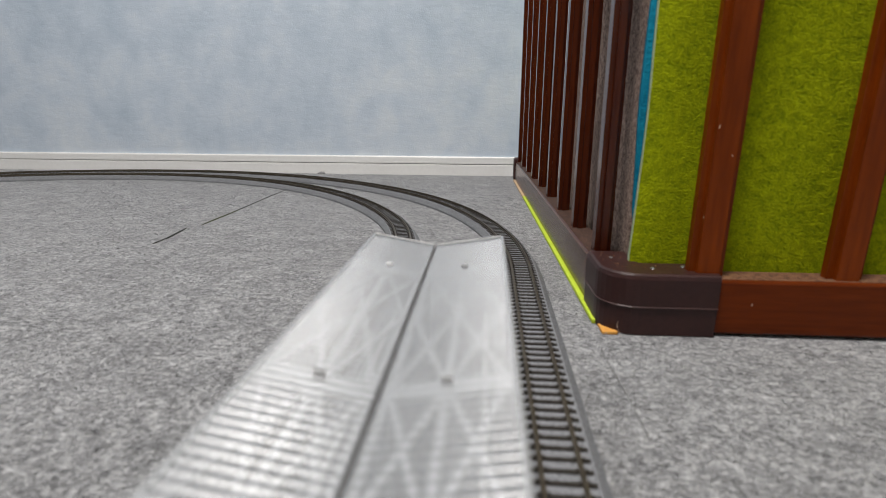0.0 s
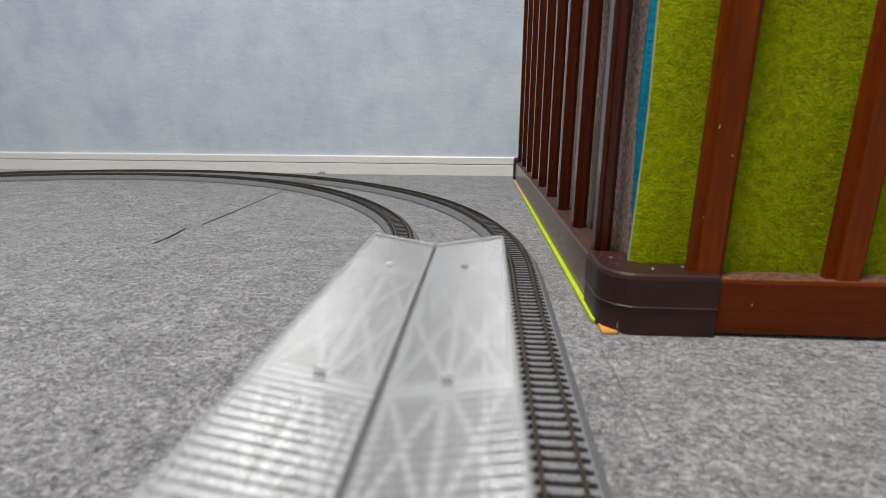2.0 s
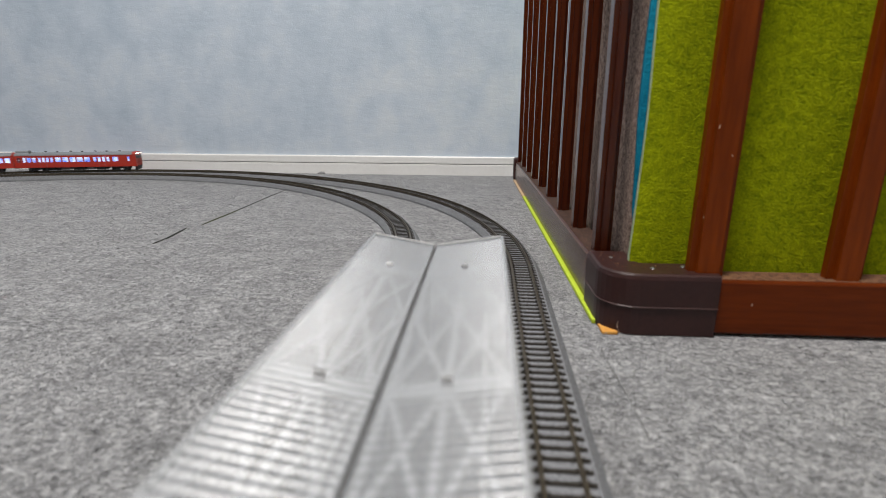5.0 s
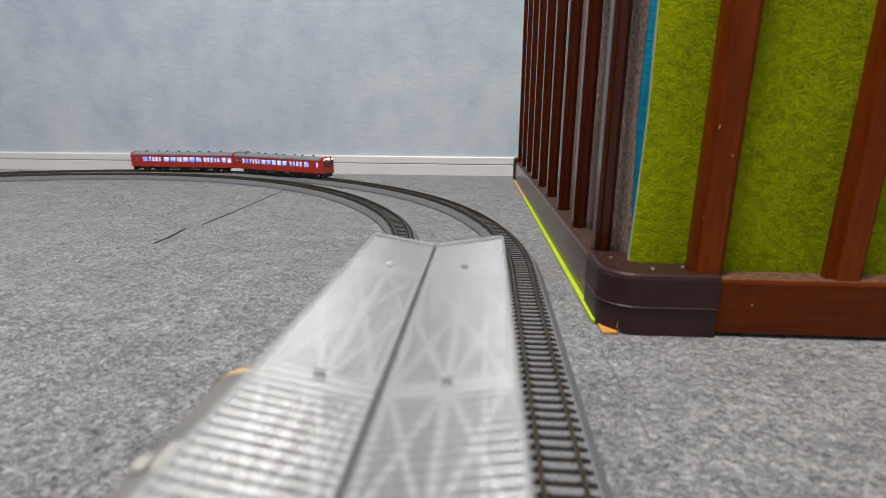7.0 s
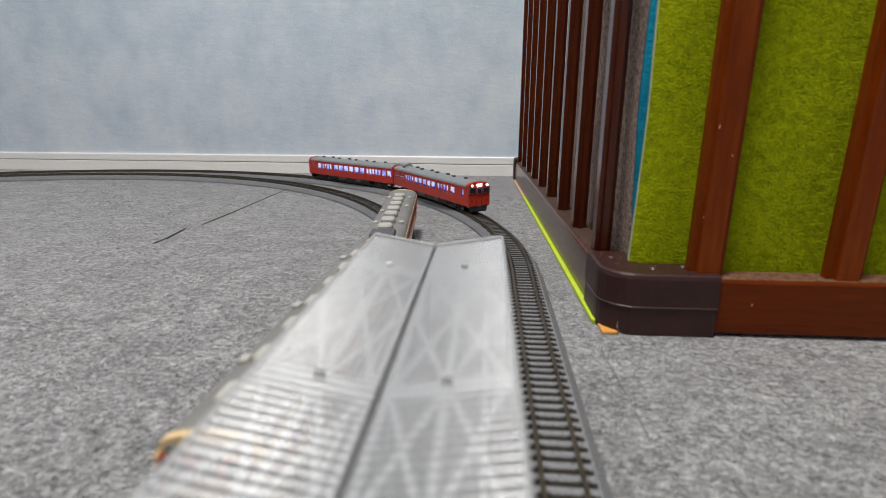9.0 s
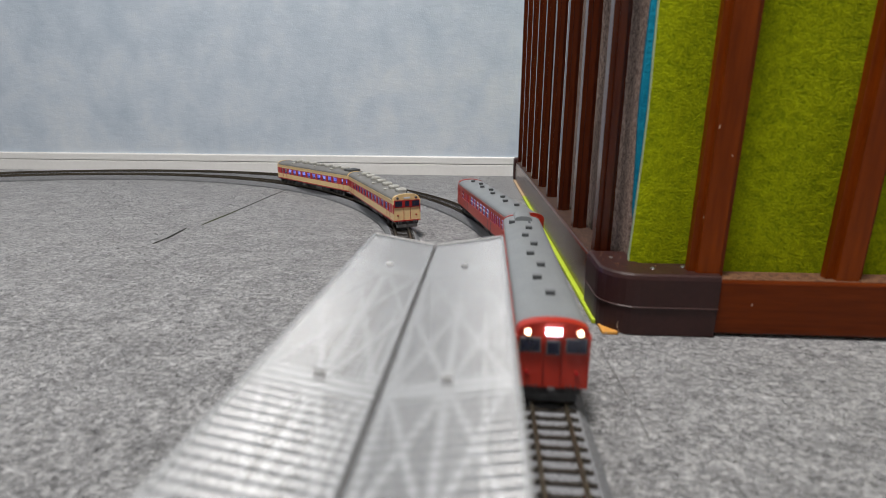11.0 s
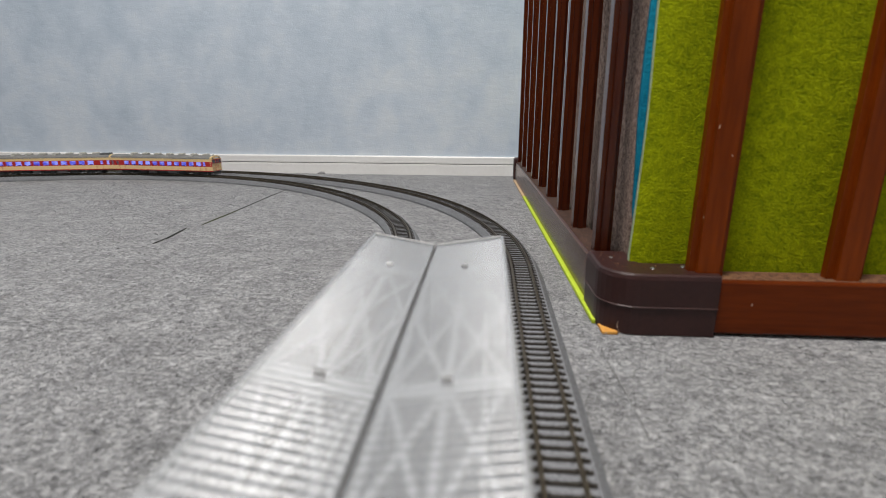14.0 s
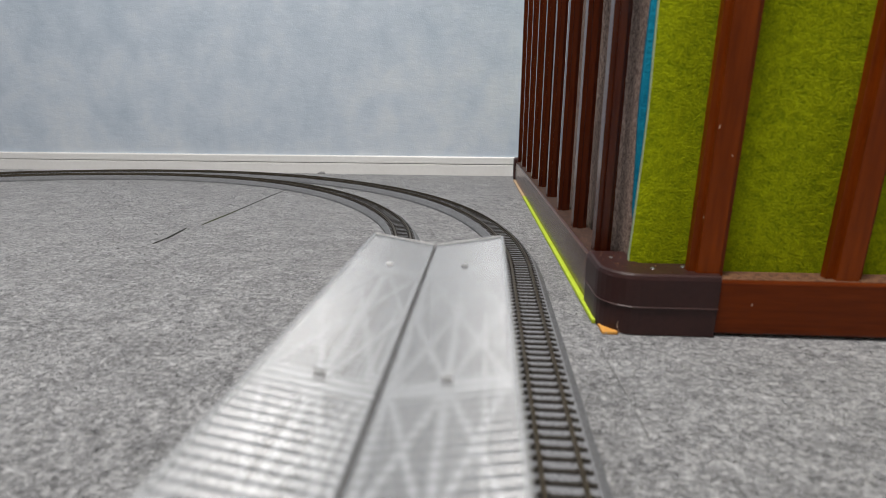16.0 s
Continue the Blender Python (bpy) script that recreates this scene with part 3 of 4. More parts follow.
def felt_sheet(name, path, thick, height, mat, label, front=None, wave=0.002, edge=None):
    """A standing felt sheet along a plan path of (x, y), uneven at the edges."""
    bm = bmesh.new()
    rows, nz = [], 40
    for k in range(nz + 1):
        z = height * k / nz
        row = []
        for (x, y) in path:
            d = wave * noise.noise(Vector((x * 14, y * 14, z * 9)))
            row.append((x + d + (float(np.interp(z, *front)) if front else 0.0), y + d, z + 0.004))
        rows.append(row)
    n = len(path)
    vs = []
    for row in rows:
        a = [bm.verts.new(p) for p in row]
        b = []
        for i, p in enumerate(row):
            q0, q1 = Vector(row[max(0, i - 1)]), Vector(row[min(n - 1, i + 1)])
            d = (q1 - q0).to_2d().normalized()
            b.append(bm.verts.new((p[0] - d.y * thick, p[1] + d.x * thick, p[2])))
        vs.append((a, b))
    for (a, b), (c, d) in zip(vs, vs[1:]):
        for i in range(n - 1):
            bm.faces.new((a[i], a[i + 1], c[i + 1], c[i]))
            bm.faces.new((b[i + 1], b[i], d[i], d[i + 1]))
        bm.faces.new((a[0], c[0], d[0], b[0])).material_index = 1 if edge else 0
        bm.faces.new((a[-1], b[-1], d[-1], c[-1]))
    for a, b in (vs[0], vs[-1]):
        for i in range(n - 1):
            bm.faces.new((a[i], a[i + 1], b[i + 1], b[i]))
    bmesh.ops.recalc_face_normals(bm, faces=bm.faces)
    ob = part(name, bm, mat, m=PEN, smooth=True)
    if edge:
        ob.data.materials.append(edge)
    return tagged(ob, label, "felt sheet")


def run(x0, x1, y0, y1, n=24):
    return [(x0 + (x1 - x0) * k / n, y0 + (y1 - y0) * k / n) for k in range(n + 1)]


felt_sheet("green_felt_sheet", run(0.0, 1.02, 0.031, 0.034, 60), 0.005, 0.56, GREEN_FELT, "olive green fleece sheet standing behind the playpen bars", ((0.0, 0.04, 0.09, 0.16, 0.235, 0.55), (0.0230, 0.0232, 0.0249, 0.0272, 0.0264, 0.024)), 0.0015, FELT_EDGE)
felt_sheet("blue_felt_sheet", run(0.0, 1.0, 0.040, 0.044, 60), 0.007, 0.55, BLUE_FELT, "turquoise felt sheet folded behind the green one", ((0.0, 0.06, 0.085, 0.155, 0.23, 0.55), (0.031, 0.029, 0.0257, 0.0240, 0.0250, 0.027)), 0.002)
felt_sheet("brown_felt_sheet", [(0.064, 0.052 + 0.0115 * k) for k in range(26)], 0.036, 0.55, BROWN_FELT, "brown flecked felt rolled inside the playpen", None, 0.004)

# ---- carpet seams and a bit of lint ----


def seam(pts, w, mat, label, z=0.0006):
    bm = bmesh.new()
    a, b = [], []
    for i, (x, y) in enumerate(pts):
        q0, q1 = Vector(pts[max(0, i - 1)]), Vector(pts[min(len(pts) - 1, i + 1)])
        d = (q1 - q0).normalized()
        ww = w * (0.15 + 0.85 * math.sin(math.pi * i / (len(pts) - 1)) ** 0.6) / 2
        a.append(bm.verts.new((x - d.y * ww, y + d.x * ww, z)))
        b.append(bm.verts.new((x + d.y * ww, y - d.x * ww, z)))
    for i in range(len(pts) - 1):
        bm.faces.new((a[i], b[i], b[i + 1], a[i + 1]))
    made = bmesh.ops.extrude_face_region(bm, geom=bm.faces[:])
    for v in made["geom"]:
        if isinstance(v, bmesh.types.BMVert):
            v.co.z -= 0.0012
    bmesh.ops.recalc_face_normals(bm, faces=bm.faces)
    return tagged(part("carpet_seam", bm, mat), label, "seam", kind="structure")


seam([(-0.4203, 0.565), (-0.4207, 0.600), (-0.4262, 0.632), (-0.4292, 0.651)], 0.0035, SEAM, "dark open slit between carpet tiles")
seam([(-0.4188, 0.670), (-0.4200, 0.705), (-0.4205, 0.742), (-0.4220, 0.785)], 0.0018, MOSS, "greenish open slit between carpet tiles")
seam([(-0.4220, 0.787), (-0.4240, 0.824), (-0.4262, 0.875), (-0.4283, 0.925), (-0.4296, 0.97), (-0.4306, 1.02)], 0.0009, SEAM, "fine dark joint between carpet tiles")
seam([(0.0765, 0.335), (0.0769, 0.314), (0.0785, 0.292), (0.0799, 0.272), (0.0806, 0.250), (0.081, 0.230)], 0.0006, LINT, "fine dark joint between carpet tiles")
bm = bmesh.new()
bmesh.ops.create_icosphere(bm, subdivisions=3, radius=0.007, matrix=Matrix.Translation((-0.447, 1.268, 0.001)) @ Matrix.Diagonal((1.3, 0.8, 0.55, 1)))
for v in bm.verts:
    v.co += Vector((1, 1, 1)) * 0.003 * noise.noise(v.co * 300)
tagged(part("lint", bm, LINT), "small grey ball of lint on the carpet by the baseboard", "lint")



def carpet_fibres(count):
    """Short felt fibres lying on the carpet, denser near the tracks' straight."""
    g = np.random.default_rng(3)
    y = 0.14 + 1.12 * g.random(count) ** 1.6
    x = -1.15 * g.random(count) ** 0.8 * (0.35 + y * 0.75) + 0.55 * g.random(count)
    a = g.uniform(0, 2 * np.pi, count)
    ln, w, h = g.uniform(0.0012, 0.0032, count), g.uniform(0.00010, 0.00022, count), g.uniform(0.0002, 0.0011, count)
    bend = g.uniform(-0.7, 0.7, count)
    verts = np.zeros((count, 6, 3))
    for k, (u, z) in enumerate(((-1, 0.0), (0, 1.0), (1, 0.1))):
        aa = a + bend * u
        px, py = x + np.cos(aa) * ln * u, y + np.sin(aa) * ln * u
        for j, sgn in enumerate((-1, 1)):
            verts[:, 2 * k + j, 0] = px - np.sin(aa) * w * sgn
            verts[:, 2 * k + j, 1] = py + np.cos(aa) * w * sgn
            verts[:, 2 * k + j, 2] = z * h + 0.0001 * sgn
    base = np.arange(count)[:, None] * 6
    faces = np.concatenate([base + np.array([0, 1, 3, 2]), base + np.array([2, 3, 5, 4])])
    me = bpy.data.meshes.new("carpet_fibres")
    me.from_pydata(verts.reshape(-1, 3).tolist(), [], faces.tolist())
    me.materials.append(FIBRE)
    return tagged(new("carpet_fibres", me), "loose grey felt fibres on the carpet surface", "fibres", kind="stuff")


carpet_fibres(70000)

# ---- railcars; local x is the way of travel, z = 0 is the rail's top ----
LEN, HWID, FLOOR_Z, EAVE, RISE = 0.262, 0.0179, 0.0100, 0.0371, 0.0073
PIVOT = 0.090
ROOF_ARC = [(HWID * math.cos(math.pi * k / 16), EAVE + RISE * math.sin(math.pi * k / 16) ** 0.72) for k in range(17)]


def window_piers(spec, z0, z1, y, mat, car, thick=0.0010):
    """The piers of one side's window band, between the openings (x0, x1)."""
    x = -LEN / 2
    ya, yb = sorted((y, y - math.copysign(thick, y)))
    for a, b in spec + [(LEN / 2, LEN / 2)]:
        if a - x > 1e-5:
            part("window_pier", boxes((x, a, ya, yb, z0, z1)), mat, car)
        x = b


def bogie(parent, x):
    bm = boxes((-0.017, 0.017, -0.0135, -0.0115, 0.0045, 0.0075), (-0.017, 0.017, 0.0115, 0.0135, 0.0045, 0.0075), (-0.004, 0.004, -0.013, 0.013, 0.004, 0.009), bevel=0.0004)
    for sx in (-0.013, 0.013):
        for sy in (-1, 1):
            box(bm, sx - 0.0022, sx + 0.0022, sy * 0.0135 - 0.0012, sy * 0.0135 + 0.0012, 0.003, 0.008, 0.0004)
    for sy in (-1, 1):
        box(bm, -0.003, 0.003, sy * 0.0138 - 0.001, sy * 0.0138 + 0.001, 0.002, 0.009, 0.0004)
    b = part("bogie", bm, UNDER, parent, m=pose(x * SIZE, 0, 0))
    for sx in (-0.013, 0.013):
        w = bmesh.new()
        for sy in (-1, 1):
            bmesh.ops.create_cone(w, cap_ends=True, segments=18, radius1=0.0054, radius2=0.0054, depth=0.0022, matrix=pose(sx, sy * 0.0082, 0.0054, 90))
            bmesh.ops.create_cone(w, cap_ends=True, segments=18, radius1=0.0060, radius2=0.0060, depth=0.0006, matrix=pose(sx, sy * 0.0071, 0.0054, 90))
        bmesh.ops.create_cone(w, cap_ends=True, segments=8, radius1=0.001, radius2=0.001, depth=0.016, matrix=pose(sx, 0, 0.0054, 90))
        part("wheelset", w, WHEEL, b)
    return b


def windows_of(kind):
    """Openings along one side, front to back (x from the car's middle)."""
    if kind == "red_lead":
        xs = [(-0.124 + 0.0105 * k, -0.124 + 0.0105 * k + 0.0075) for k in range(4)]
        xs += [(-0.080 + 0.0085 * k, -0.080 + 0.0085 * k + 0.0055) for k in range(4)]
        xs += [(-0.044 + 0.0155 * k, -0.044 + 0.0155 * k + 0.0122) for k in range(5)]
        xs += [(0.038 + 0.0095 * k, 0.038 + 0.0095 * k + 0.0060) for k in range(4)]
        xs += [(0.079, 0.091), (0.112, 0.117)]
    elif kind == "red_trail":
        xs = [(-0.118, -0.113), (-0.100, -0.088)]
        xs += [(-0.084 + 0.0085 * k, -0.084 + 0.0085 * k + 0.0058) for k in range(4)]
        xs += [(-0.045 + 0.0165 * k, -0.045 + 0.0165 * k + 0.0130) for k in range(6)]
        xs += [(0.057 + 0.0085 * k, 0.057 + 0.0085 * k + 0.0058) for k in range(5)]
        xs += [(0.102, 0.112), (0.116, 0.126)]
    else:
        # front to back on the leading car, the mirror image on the trailing one
        xs = [(0.091 - 0.0186 * k, 0.091 - 0.0186 * k + 0.0122) for k in range(11)] + [(0.108, 0.114), (-0.1150, -0.1095), (-0.1285, -0.1230)]
        if kind == "cream_trail":
            xs = [(-b, -a) for a, b in xs]
        xs = sorted(xs)
    return xs


def railcar(kind, label, nose, tail):
    """A diesel railcar; nose and tail say whether the front and back ends are driving cabs."""
    red = kind.startswith("red")
    car = empty("model_railcar")
    skin, band, roof_mat = (RED, RED, ROOF_GREY) if red else (CREAM, CRIMSON, ROOF_WARM)
    WZ0, WZ1 = (0.0222, 0.0330) if red else (0.0214, 0.0306)
    spec = windows_of(kind)
    # sides
    for y in (-HWID, HWID):
        s = math.copysign(1, y)
        ya, yb = sorted((y, y - s * 0.001))
        if red:
            part("lower_side", boxes((-LEN / 2, LEN / 2, ya, yb, FLOOR_Z, WZ0)), skin, car)
            part("upper_side", boxes((-LEN / 2, LEN / 2, ya, yb, WZ1, EAVE)), skin, car)
        else:
            part("skirt_stripe", boxes((-LEN / 2, LEN / 2, ya, yb, FLOOR_Z, FLOOR_Z + 0.0018)), CRIMSON, car)
            part("lower_side", boxes((-LEN / 2, LEN / 2, ya, yb, FLOOR_Z + 0.0018, WZ0 - 0.001)), skin, car)
            part("belt", boxes((-LEN / 2, LEN / 2, ya, yb, WZ0 - 0.001, WZ0)), band, car)
            part("upper_belt", boxes((-LEN / 2, LEN / 2, ya, yb, WZ1, WZ1 + 0.0012)), band, car)
            part("upper_side", boxes((-LEN / 2, LEN / 2, ya, yb, WZ1 + 0.0012, EAVE)), skin, car)
        window_piers(spec, WZ0, WZ1, y, band, car)
        for a, b in spec:
            yg = y - s * 0.0006
            w = part("window", boxes((a - 0.0001, b + 0.0001, min(yg, yg - s * 0.0003), max(yg, yg - s * 0.0003), WZ0 - 0.0001, WZ1 + 0.0001)), PANE, car)
            w.visible_shadow = False
            if b - a > 0.007 and red:
                part("sash", boxes((a, b, min(y - s * 0.0002, yg), max(y - s * 0.0002, yg), (WZ0 + WZ1) / 2 - 0.0003, (WZ0 + WZ1) / 2 + 0.0003)), INNER, w)
        # doors: shallow steps in the side
        for xd in ((-0.108, 0.100) if not red else (-0.070, 0.055)):
            for e in (-0.0068, 0.0068):
                part("door_edge", boxes((xd + e - 0.0003, xd + e + 0.0003, min(y, y + s * 0.0003), max(y, y + s * 0.0003), FLOOR_Z + 0.0005, WZ0 - 0.0006)), UNDER_GREY if red else band, car)
    # floor, inside and seats
    part("underframe", boxes((-LEN / 2 + 0.001, LEN / 2 - 0.001, -HWID + 0.0012, HWID - 0.0012, FLOOR_Z - 0.0006, FLOOR_Z + 0.0015)), UNDER, car)
    part("inner_ceiling", boxes((-LEN / 2 + 0.002, LEN / 2 - 0.002, -HWID + 0.0015, HWID - 0.0015, EAVE - 0.003, EAVE - 0.0014)), INNER, car)
    for s in (-1, 1):
        bm = bmesh.new()
        x = -LEN / 2 + 0.02
        while x < LEN / 2 - 0.02:
            box(bm, x, x + 0.0035, s * 0.010 - 0.005, s * 0.010 + 0.005, FLOOR_Z + 0.002, 0.0222, 0.0006, 1)
            box(bm, x + 0.0035, x + 0.009, s * 0.010 - 0.005, s * 0.010 + 0.005, FLOOR_Z + 0.002, 0.0185)
            x += 0.0115
        part("seat_row", bm, SEAT_BLUE, car)
    # upright glowing panel added along the aisle, so the windows look lit
    part("window_glow_panel", boxes((-LEN / 2 + 0.010, LEN / 2 - 0.010, -0.0010, 0.0010, 0.0190, 0.0338)), CABIN_PALE if red else CABIN_BLUE, car)
    # roof
    bm = bmesh.new()
    cab_len = 0.0074 if red else 0.0045
    cap_n, cap_t = (cab_len if nose else 0.0020), (cab_len if tail else 0.0020)
    extrude_x(bm, ROOF_ARC, -LEN / 2 + cap_t, LEN / 2 - cap_n, 1)
    part("roof", bm, roof_mat, car, smooth=False)
    for s in (-1, 1):
        part("rain_gutter", boxes((-LEN / 2, LEN / 2, min(s * HWID, s * (HWID + 0.0004)), max(s * HWID, s * (HWID + 0.0004)), EAVE - 0.0006, EAVE + 0.0003)), skin, car)
    # ends
    for e, cab in ((1, nose), (-1, tail)):
        x = e * LEN / 2
        xa, xb = sorted((x, x - e * (cab_len if cab else 0.0020)))
        outline = [(HWID, FLOOR_Z)] + [(a * 1.01, z + 0.0006) if cab or red else (a * 0.99, z - 0.0005) for a, z in ROOF_ARC] + [(-HWID, FLOOR_Z)]
        bm = bmesh.new()
        extrude_x(bm, outline, xa, xb)
        if cab:
            for v in bm.verts:
                if (v.co.x * e) > LEN / 2 - 0.001:
                    v.co.y *= 0.955
                    if v.co.z > EAVE:
                        v.co.x -= e * 0.0012
        part("end_wall", bm, skin, car)
        f = lambda y0, y1, z0, z1, d=0.0005: boxes((min(x - e * 0.0004, x + e * d), max(x - e * 0.0004, x + e * d), y0, y1, z0, z1), bevel=0.0002)
        if cab:
            if not red:
                part("window_surround", f(-0.0169, 0.0169, 0.0278, 0.0372, 0.0003), CRIMSON, car)
                part("skirt_stripe", f(-0.0165, 0.0165, FLOOR_Z, FLOOR_Z + 0.0018, 0.0003), CRIMSON, car)
            for y0, y1, z0, z1 in ((-0.0158, -0.0066, 0.0296, 0.0362), (0.0066, 0.0158, 0.0296, 0.0362), (-0.0028, 0.0028, 0.0284, 0.0350)):
                if red:
                    part("window_frame", f(y0 - 0.0006, y1 + 0.0006, z0 - 0.0006, z1 + 0.0006, 0.0005), UNDER_GREY, car)
                else:
                    z0, z1 = 0.0292, 0.0362
                pane = part("cab_window", f(y0, y1, z0, z1, 0.0008), UNDER_GLASS, car, "dark glossy cab window")
                if abs(y0 + y1) > 0.01:
                    part("wiper", bar_between(bmesh.new(), (x + e * 0.0011, (y0 + y1) / 2, z0 - 0.0004), (x + e * 0.0011, (y0 + y1) / 2 + 0.002, z0 + 0.0045), 0.0003, 0.0003), UNDER, pane)
            for y0 in (-0.0044, 0.0044):
                part("door_seam", f(y0 - 0.0002, y0 + 0.0002, FLOOR_Z + 0.0005, 0.0365, 0.0005), CRIMSON if not red else DARK_RED, car)
            zl, yl = (0.0398, 0.0126) if red else (0.0398, 0.0122)
            for s in (-1, 1):
                c = bmesh.new()
                bmesh.ops.create_cone(c, cap_ends=True, segments=18, radius1=0.0021 if red else 0.0017, radius2=0.0019 if red else 0.0015, depth=0.0024, matrix=pose(x - e * 0.0006, s * yl, zl, 0, 90 * e))
                rim = part("headlight", c, skin if red else UNDER_GREY, car)
                c = bmesh.new()
                bmesh.ops.create_uvsphere(c, u_segments=14, v_segments=8, radius=0.0017 if red else 0.0013, matrix=pose(x + e * 0.0004, s * yl, zl) @ Matrix.Diagonal((0.5, 1, 1, 1)))
                part("lens", c, LAMP_ON if (red and e > 0) else WHEEL, rim)
                c = bmesh.new()
                bmesh.ops.create_uvsphere(c, u_segments=10, v_segments=6, radius=0.0012, matrix=pose(x + e * 0.0003, s * 0.0122, 0.0180) @ Matrix.Diagonal((0.5, 1, 1, 1)))
                part("tail_light", c, LAMP_RED, car)
                # jumper hoses and steps
                part("hose", boxes(*[(min(x, x + e * 0.0012), max(x, x + e * 0.0012), s * (0.0075 + 0.0022 * k) - 0.0003, s * (0.0075 + 0.0022 * k) + 0.0003, 0.0075, 0.0115) for k in range(3)]), UNDER if red else UNDER_GREY, car)
            sign = part("destination_sign", f(-0.0040, 0.0040, 0.0382, 0.0418, 0.0006) if red else f(-0.0042, 0.0042, 0.0390, 0.0412, 0.0006), SIGN_ON if (red and e > 0) else INNER, car)
            part("snowplough", boxes((min(x - e * 0.006, x - e * 0.0005), max(x - e * 0.006, x - e * 0.0005), -0.0135, 0.0135, 0.0016, 0.0060), bevel=0.0007), UNDER_GREY if not red else UNDER, car)
            part("rail_guard", boxes((min(x - e * 0.005, x - e * 0.0008), max(x - e * 0.005, x - e * 0.0008), -0.0145, 0.0145, 0.0060, 0.0100), bevel=0.0003), UNDER, car)
        else:
            part("gangway", f(-0.0052, 0.0052, FLOOR_Z, 0.0350, 0.0020), UNDER_GREY, car)
        part("coupler", boxes((min(x - e * 0.004, x + e * 0.0030), max(x - e * 0.004, x + e * 0.0030), -0.0018, 0.0018, 0.0072, 0.0104), bevel=0.0004), UNDER, car)
    # underfloor gear
    for k, (a, b, d) in enumerate(((-0.062, -0.040, 0.013), (-0.036, -0.014, 0.0145), (-0.010, 0.016, 0.0125), (0.020, 0.036, 0.0145), (0.040, 0.060, 0.0135))):
        part("equipment_box", boxes((a, b, -d, d, 0.0030 + 0.0006 * (k % 2), FLOOR_Z - 0.0007), bevel=0.0005), UNDER_GREY if k % 2 else UNDER, car)
    # roof gear
    top = EAVE + RISE
    if red:
        for k in range(8):
            xv = -0.0975 + 0.0268 * k
            yv = 0.0024 if k % 2 else -0.0024
            if kind == "red_lead" and k == 0:
                yv = -0.0108
            zt = EAVE + RISE * (1 - (yv / HWID) ** 2) ** 0.36
            v = part("roof_vent", boxes((xv - 0.0017, xv + 0.0017, yv - 0.0026, yv + 0.0026, zt - 0.0010, zt + 0.0022), bevel=0.0004), VENT_GREY, car)
            part("vent_lid", boxes((xv - 0.0021, xv + 0.0016, yv - 0.0029, yv + 0.0029, zt + 0.0019, zt + 0.0028), bevel=0.0004), LID_GREY, v)
        if kind == "red_lead":
            bm = bmesh.new()
            extrude_x(bm, [(0.0082 * math.cos(math.pi * k / 10), top - 0.003 + 0.0072 * math.sin(math.pi * k / 10) ** 0.4) for k in range(11)], -0.1305, -0.1035)
            part("water_tank", bm, ROOF_GREY, car)
            part("tank_pipe", boxes((-0.1035, -0.094, 0.0040, 0.0062, top - 0.003, top + 0.0004), bevel=0.0006), VENT_GREY, car)
    else:
        lead = kind == "cream_lead"
        for k in range(7):
            xv = (0.071 - 0.0279 * k) if lead else (0.079 - 0.0310 * k)
            bm = bmesh.new()
            ring = [(0.0085, -0.0046), (0.0085, 0.0046), (0.0062, 0.0078), (-0.0062, 0.0078), (-0.0085, 0.0046), (-0.0085, -0.0046), (-0.0062, -0.0078), (0.0062, -0.0078)]
            rows_ = [[bm.verts.new((xv + a * q, b * q, z)) for a, b in ring] for q, z in ((0.74, top - 0.0025), (0.82, top + 0.0012), (0.82, top + 0.0030), (0.70, top + 0.0042))]
            for ra, rb in zip(rows_, rows_[1:]):
                for i in range(8):
                    bm.faces.new((ra[i], ra[(i + 1) % 8], rb[(i + 1) % 8], rb[i]))
            bm.faces.new(rows_[0][::-1])
            bm.faces.new(rows_[-1])
            bmesh.ops.recalc_face_normals(bm, faces=bm.faces)
            c = part("air_conditioner", bm, COOLER, car)
            part("cooler_lid", boxes((xv - 0.0045, xv + 0.0045, -0.0033, 0.0033, top + 0.0039, top + 0.0045), bevel=0.0003), COOLER, c)
            for sd in {0: (-1, 1), 2: (-1,), 3: (1,), 5: (-1, 1)}.get(k, ()):
                part("roof_vent", boxes((xv - 0.0032, xv + 0.0032, sd * 0.0122 - 0.0022, sd * 0.0122 + 0.0022, top - 0.0050, top + 0.0006), bevel=0.0006), COOLER, car)
        if lead:
            part("roof_hatch", boxes((-0.1285, -0.108, -0.0105, 0.0105, top - 0.003, top + 0.0026), bevel=0.0010), VENT_GREY, car)
        else:
            part("horn", boxes((-0.1240, -0.1220, -0.0030, -0.0018, top - 0.001, top + 0.0030), bevel=0.0003), WHEEL, car)
    wheels = [bogie(car, PIVOT), bogie(car, -PIVOT)]
    return tagged(car, label, "model train", group="model railcars"), wheels


UNDER_GLASS = surface("dark_cab_glass", (0.012, 0.014, 0.03), (0.03, 0.035, 0.07), 0.08, 40, 300, 0.0, gloss=0.8)

SIZE = 1.025
red_lead = railcar("red_lead", "vermilion red diesel railcar model with lit headlights, grey roof", True, False)
red_trail = railcar("red_trail", "vermilion red diesel railcar model trailing, grey roof with vents", False, True)
SIZE = 1.0
cream_lead = railcar("cream_lead", "cream and crimson express railcar model leading, coolers on roof", True, False)
cream_trail = railcar("cream_trail", "cream and crimson express railcar model trailing with driving cab", False, True)

PIVOT *= 1.025


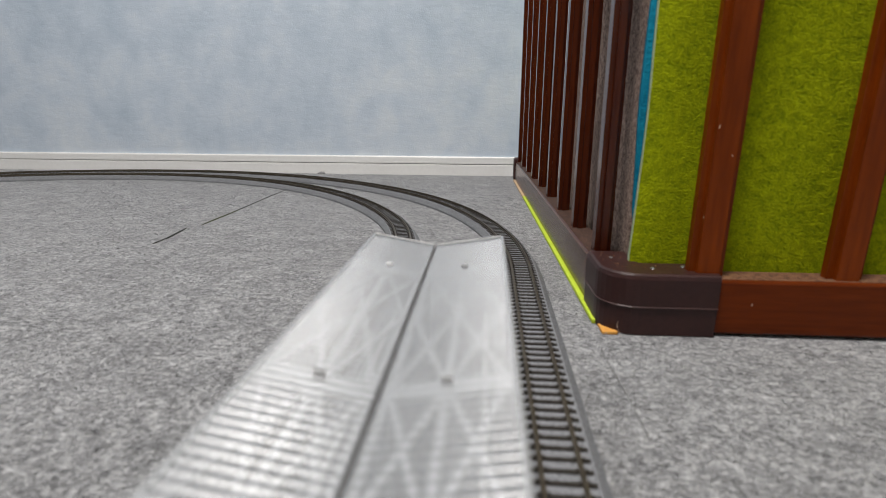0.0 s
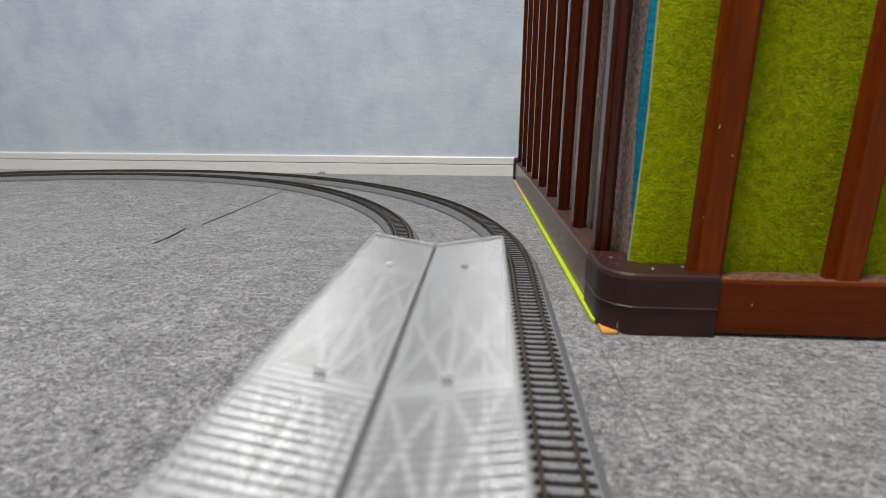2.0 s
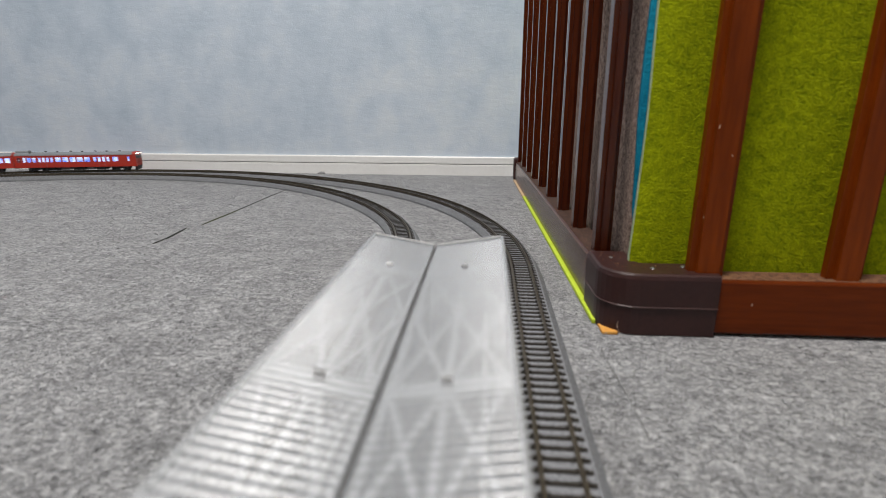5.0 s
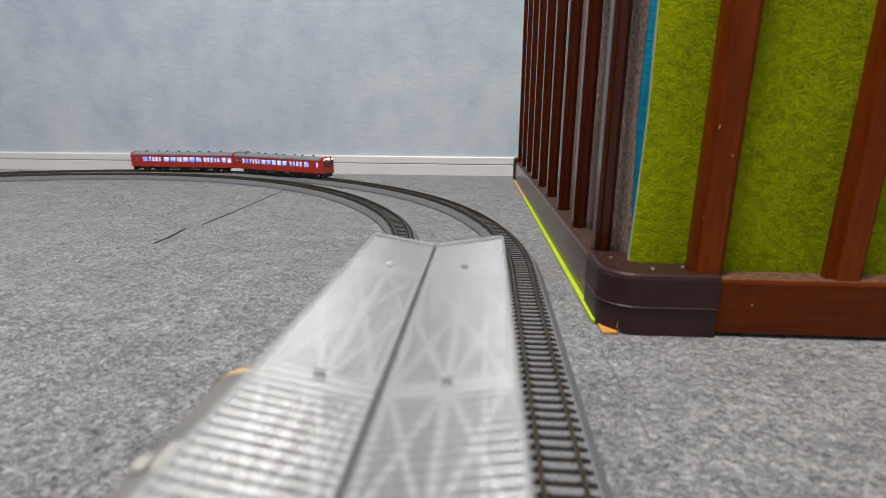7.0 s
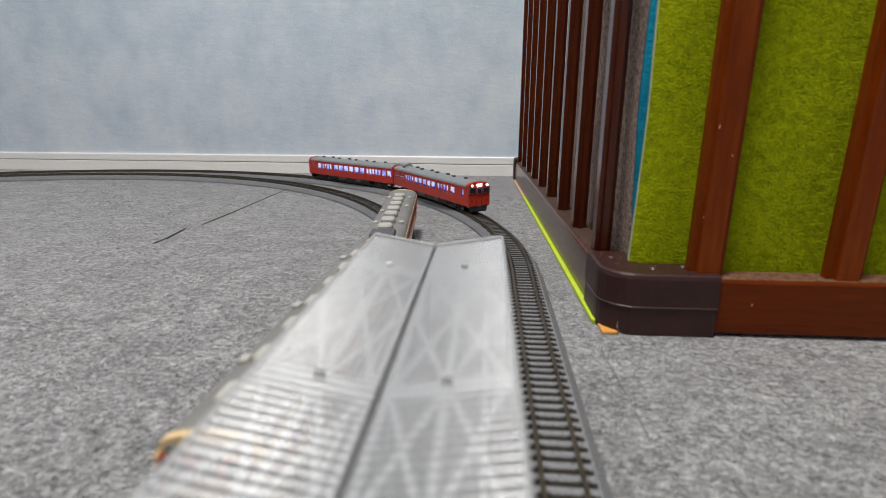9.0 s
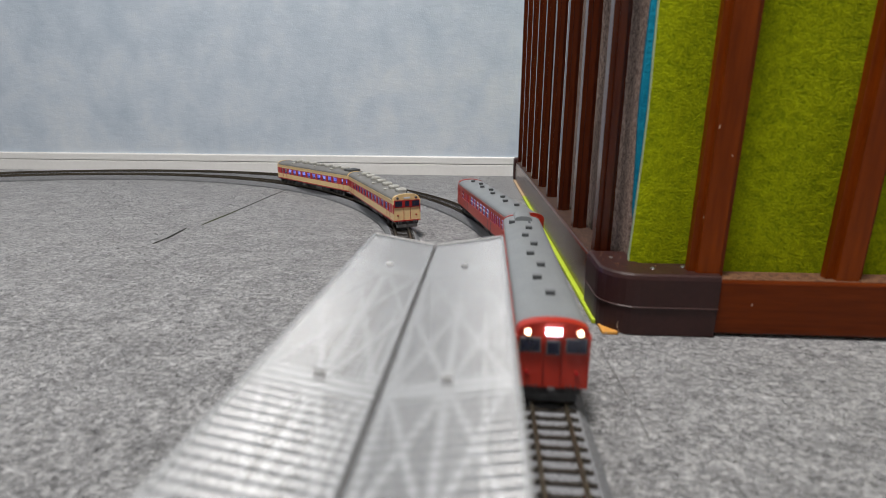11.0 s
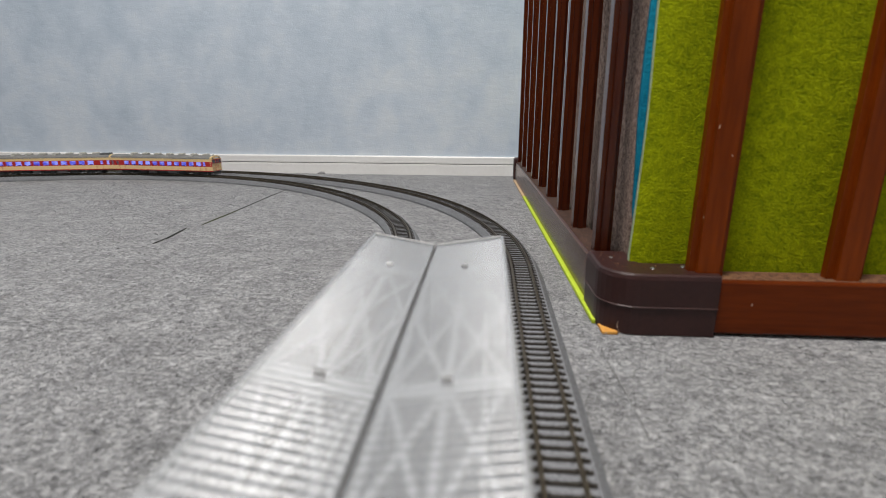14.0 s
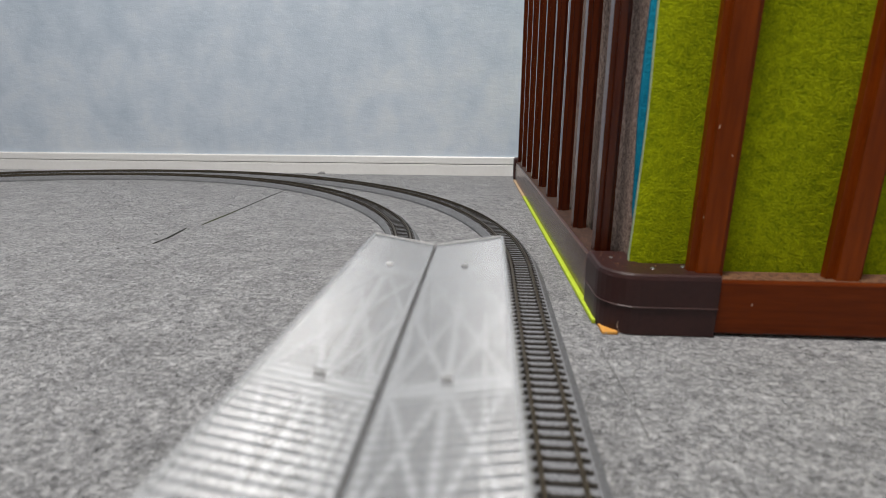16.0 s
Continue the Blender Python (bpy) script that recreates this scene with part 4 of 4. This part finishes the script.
def car_pose(pts, s, way):
    """The pose of a car whose two bogies sit on the line at s - PIVOT and s + PIVOT; way is the direction of travel along it. Also each bogie's own turn."""
    a, b = at(pts, s + way * PIVOT), at(pts, s - way * PIVOT)
    d = a - b
    rz = math.degrees(math.atan2(d.y, d.x))
    turns = []
    for q in (s + way * PIVOT, s - way * PIVOT):
        t = at(pts, q + way * 0.013) - at(pts, q - way * 0.013)
        turns.append((math.degrees(math.atan2(t.y, t.x)) - rz + 180) % 360 - 180)
    mid = (a + b) / 2
    return pose(mid.x, mid.y, RAIL_TOP, 0, 0, rz), turns


# seconds and metres along the line of each train's leading car
RED_RUN = ((0.0, 5.428), (4.0, 4.384), (6.3, 3.766), (7.8, 3.370), (9.2, 3.026), (10.7, 2.645), (12.2, 2.276), (12.8, 2.125), (13.4, 1.969), (16.0, 1.300))
CREAM_RUN = ((0.0, 0.596), (6.7, 2.178), (7.3, 2.322), (8.5, 2.611), (9.2, 2.781), (11.3, 3.292), (11.8, 3.406), (12.4, 3.548), (13.0, 3.697), (13.8, 3.912), (14.8, 4.169), (15.4, 4.328), (16.0, 4.485))
COUPLED, COUPLED_CREAM = 0.2747, 0.2680


def along(run, t):
    """Smooth monotone run through the given times."""
    ts, ss = np.array(run).T
    i = int(np.clip(np.searchsorted(ts, t) - 1, 0, len(ts) - 2))
    sl = np.gradient(ss, ts)
    h = ts[i + 1] - ts[i]
    u = (t - ts[i]) / h
    return float(ss[i] * (2 * u**3 - 3 * u**2 + 1) + sl[i] * h * (u**3 - 2 * u**2 + u) + ss[i + 1] * (3 * u**2 - 2 * u**3) + sl[i + 1] * h * (u**3 - u**2))


def motions():
    times = [0.25 * k for k in range(65)]
    for (car, wheels), run, pts, way, back in ((red_lead, RED_RUN, OUTER_PTS, -1, 0), (red_trail, RED_RUN, OUTER_PTS, -1, COUPLED),
                                               (cream_lead, CREAM_RUN, INNER_PTS, 1, 0), (cream_trail, CREAM_RUN, INNER_PTS, 1, COUPLED_CREAM)):
        rows, turns = [], ([], [])
        for t in times:
            m, tw = car_pose(pts, along(run, t) - way * back, way)
            rows.append((t, m))
            for k in (0, 1):
                turns[k].append((t, pose((PIVOT, -PIVOT)[k], 0, 0, 0, 0, tw[k])))
        walk(car, rows)
        for k in (0, 1):
            walk(wheels[k], turns[k])


motions()
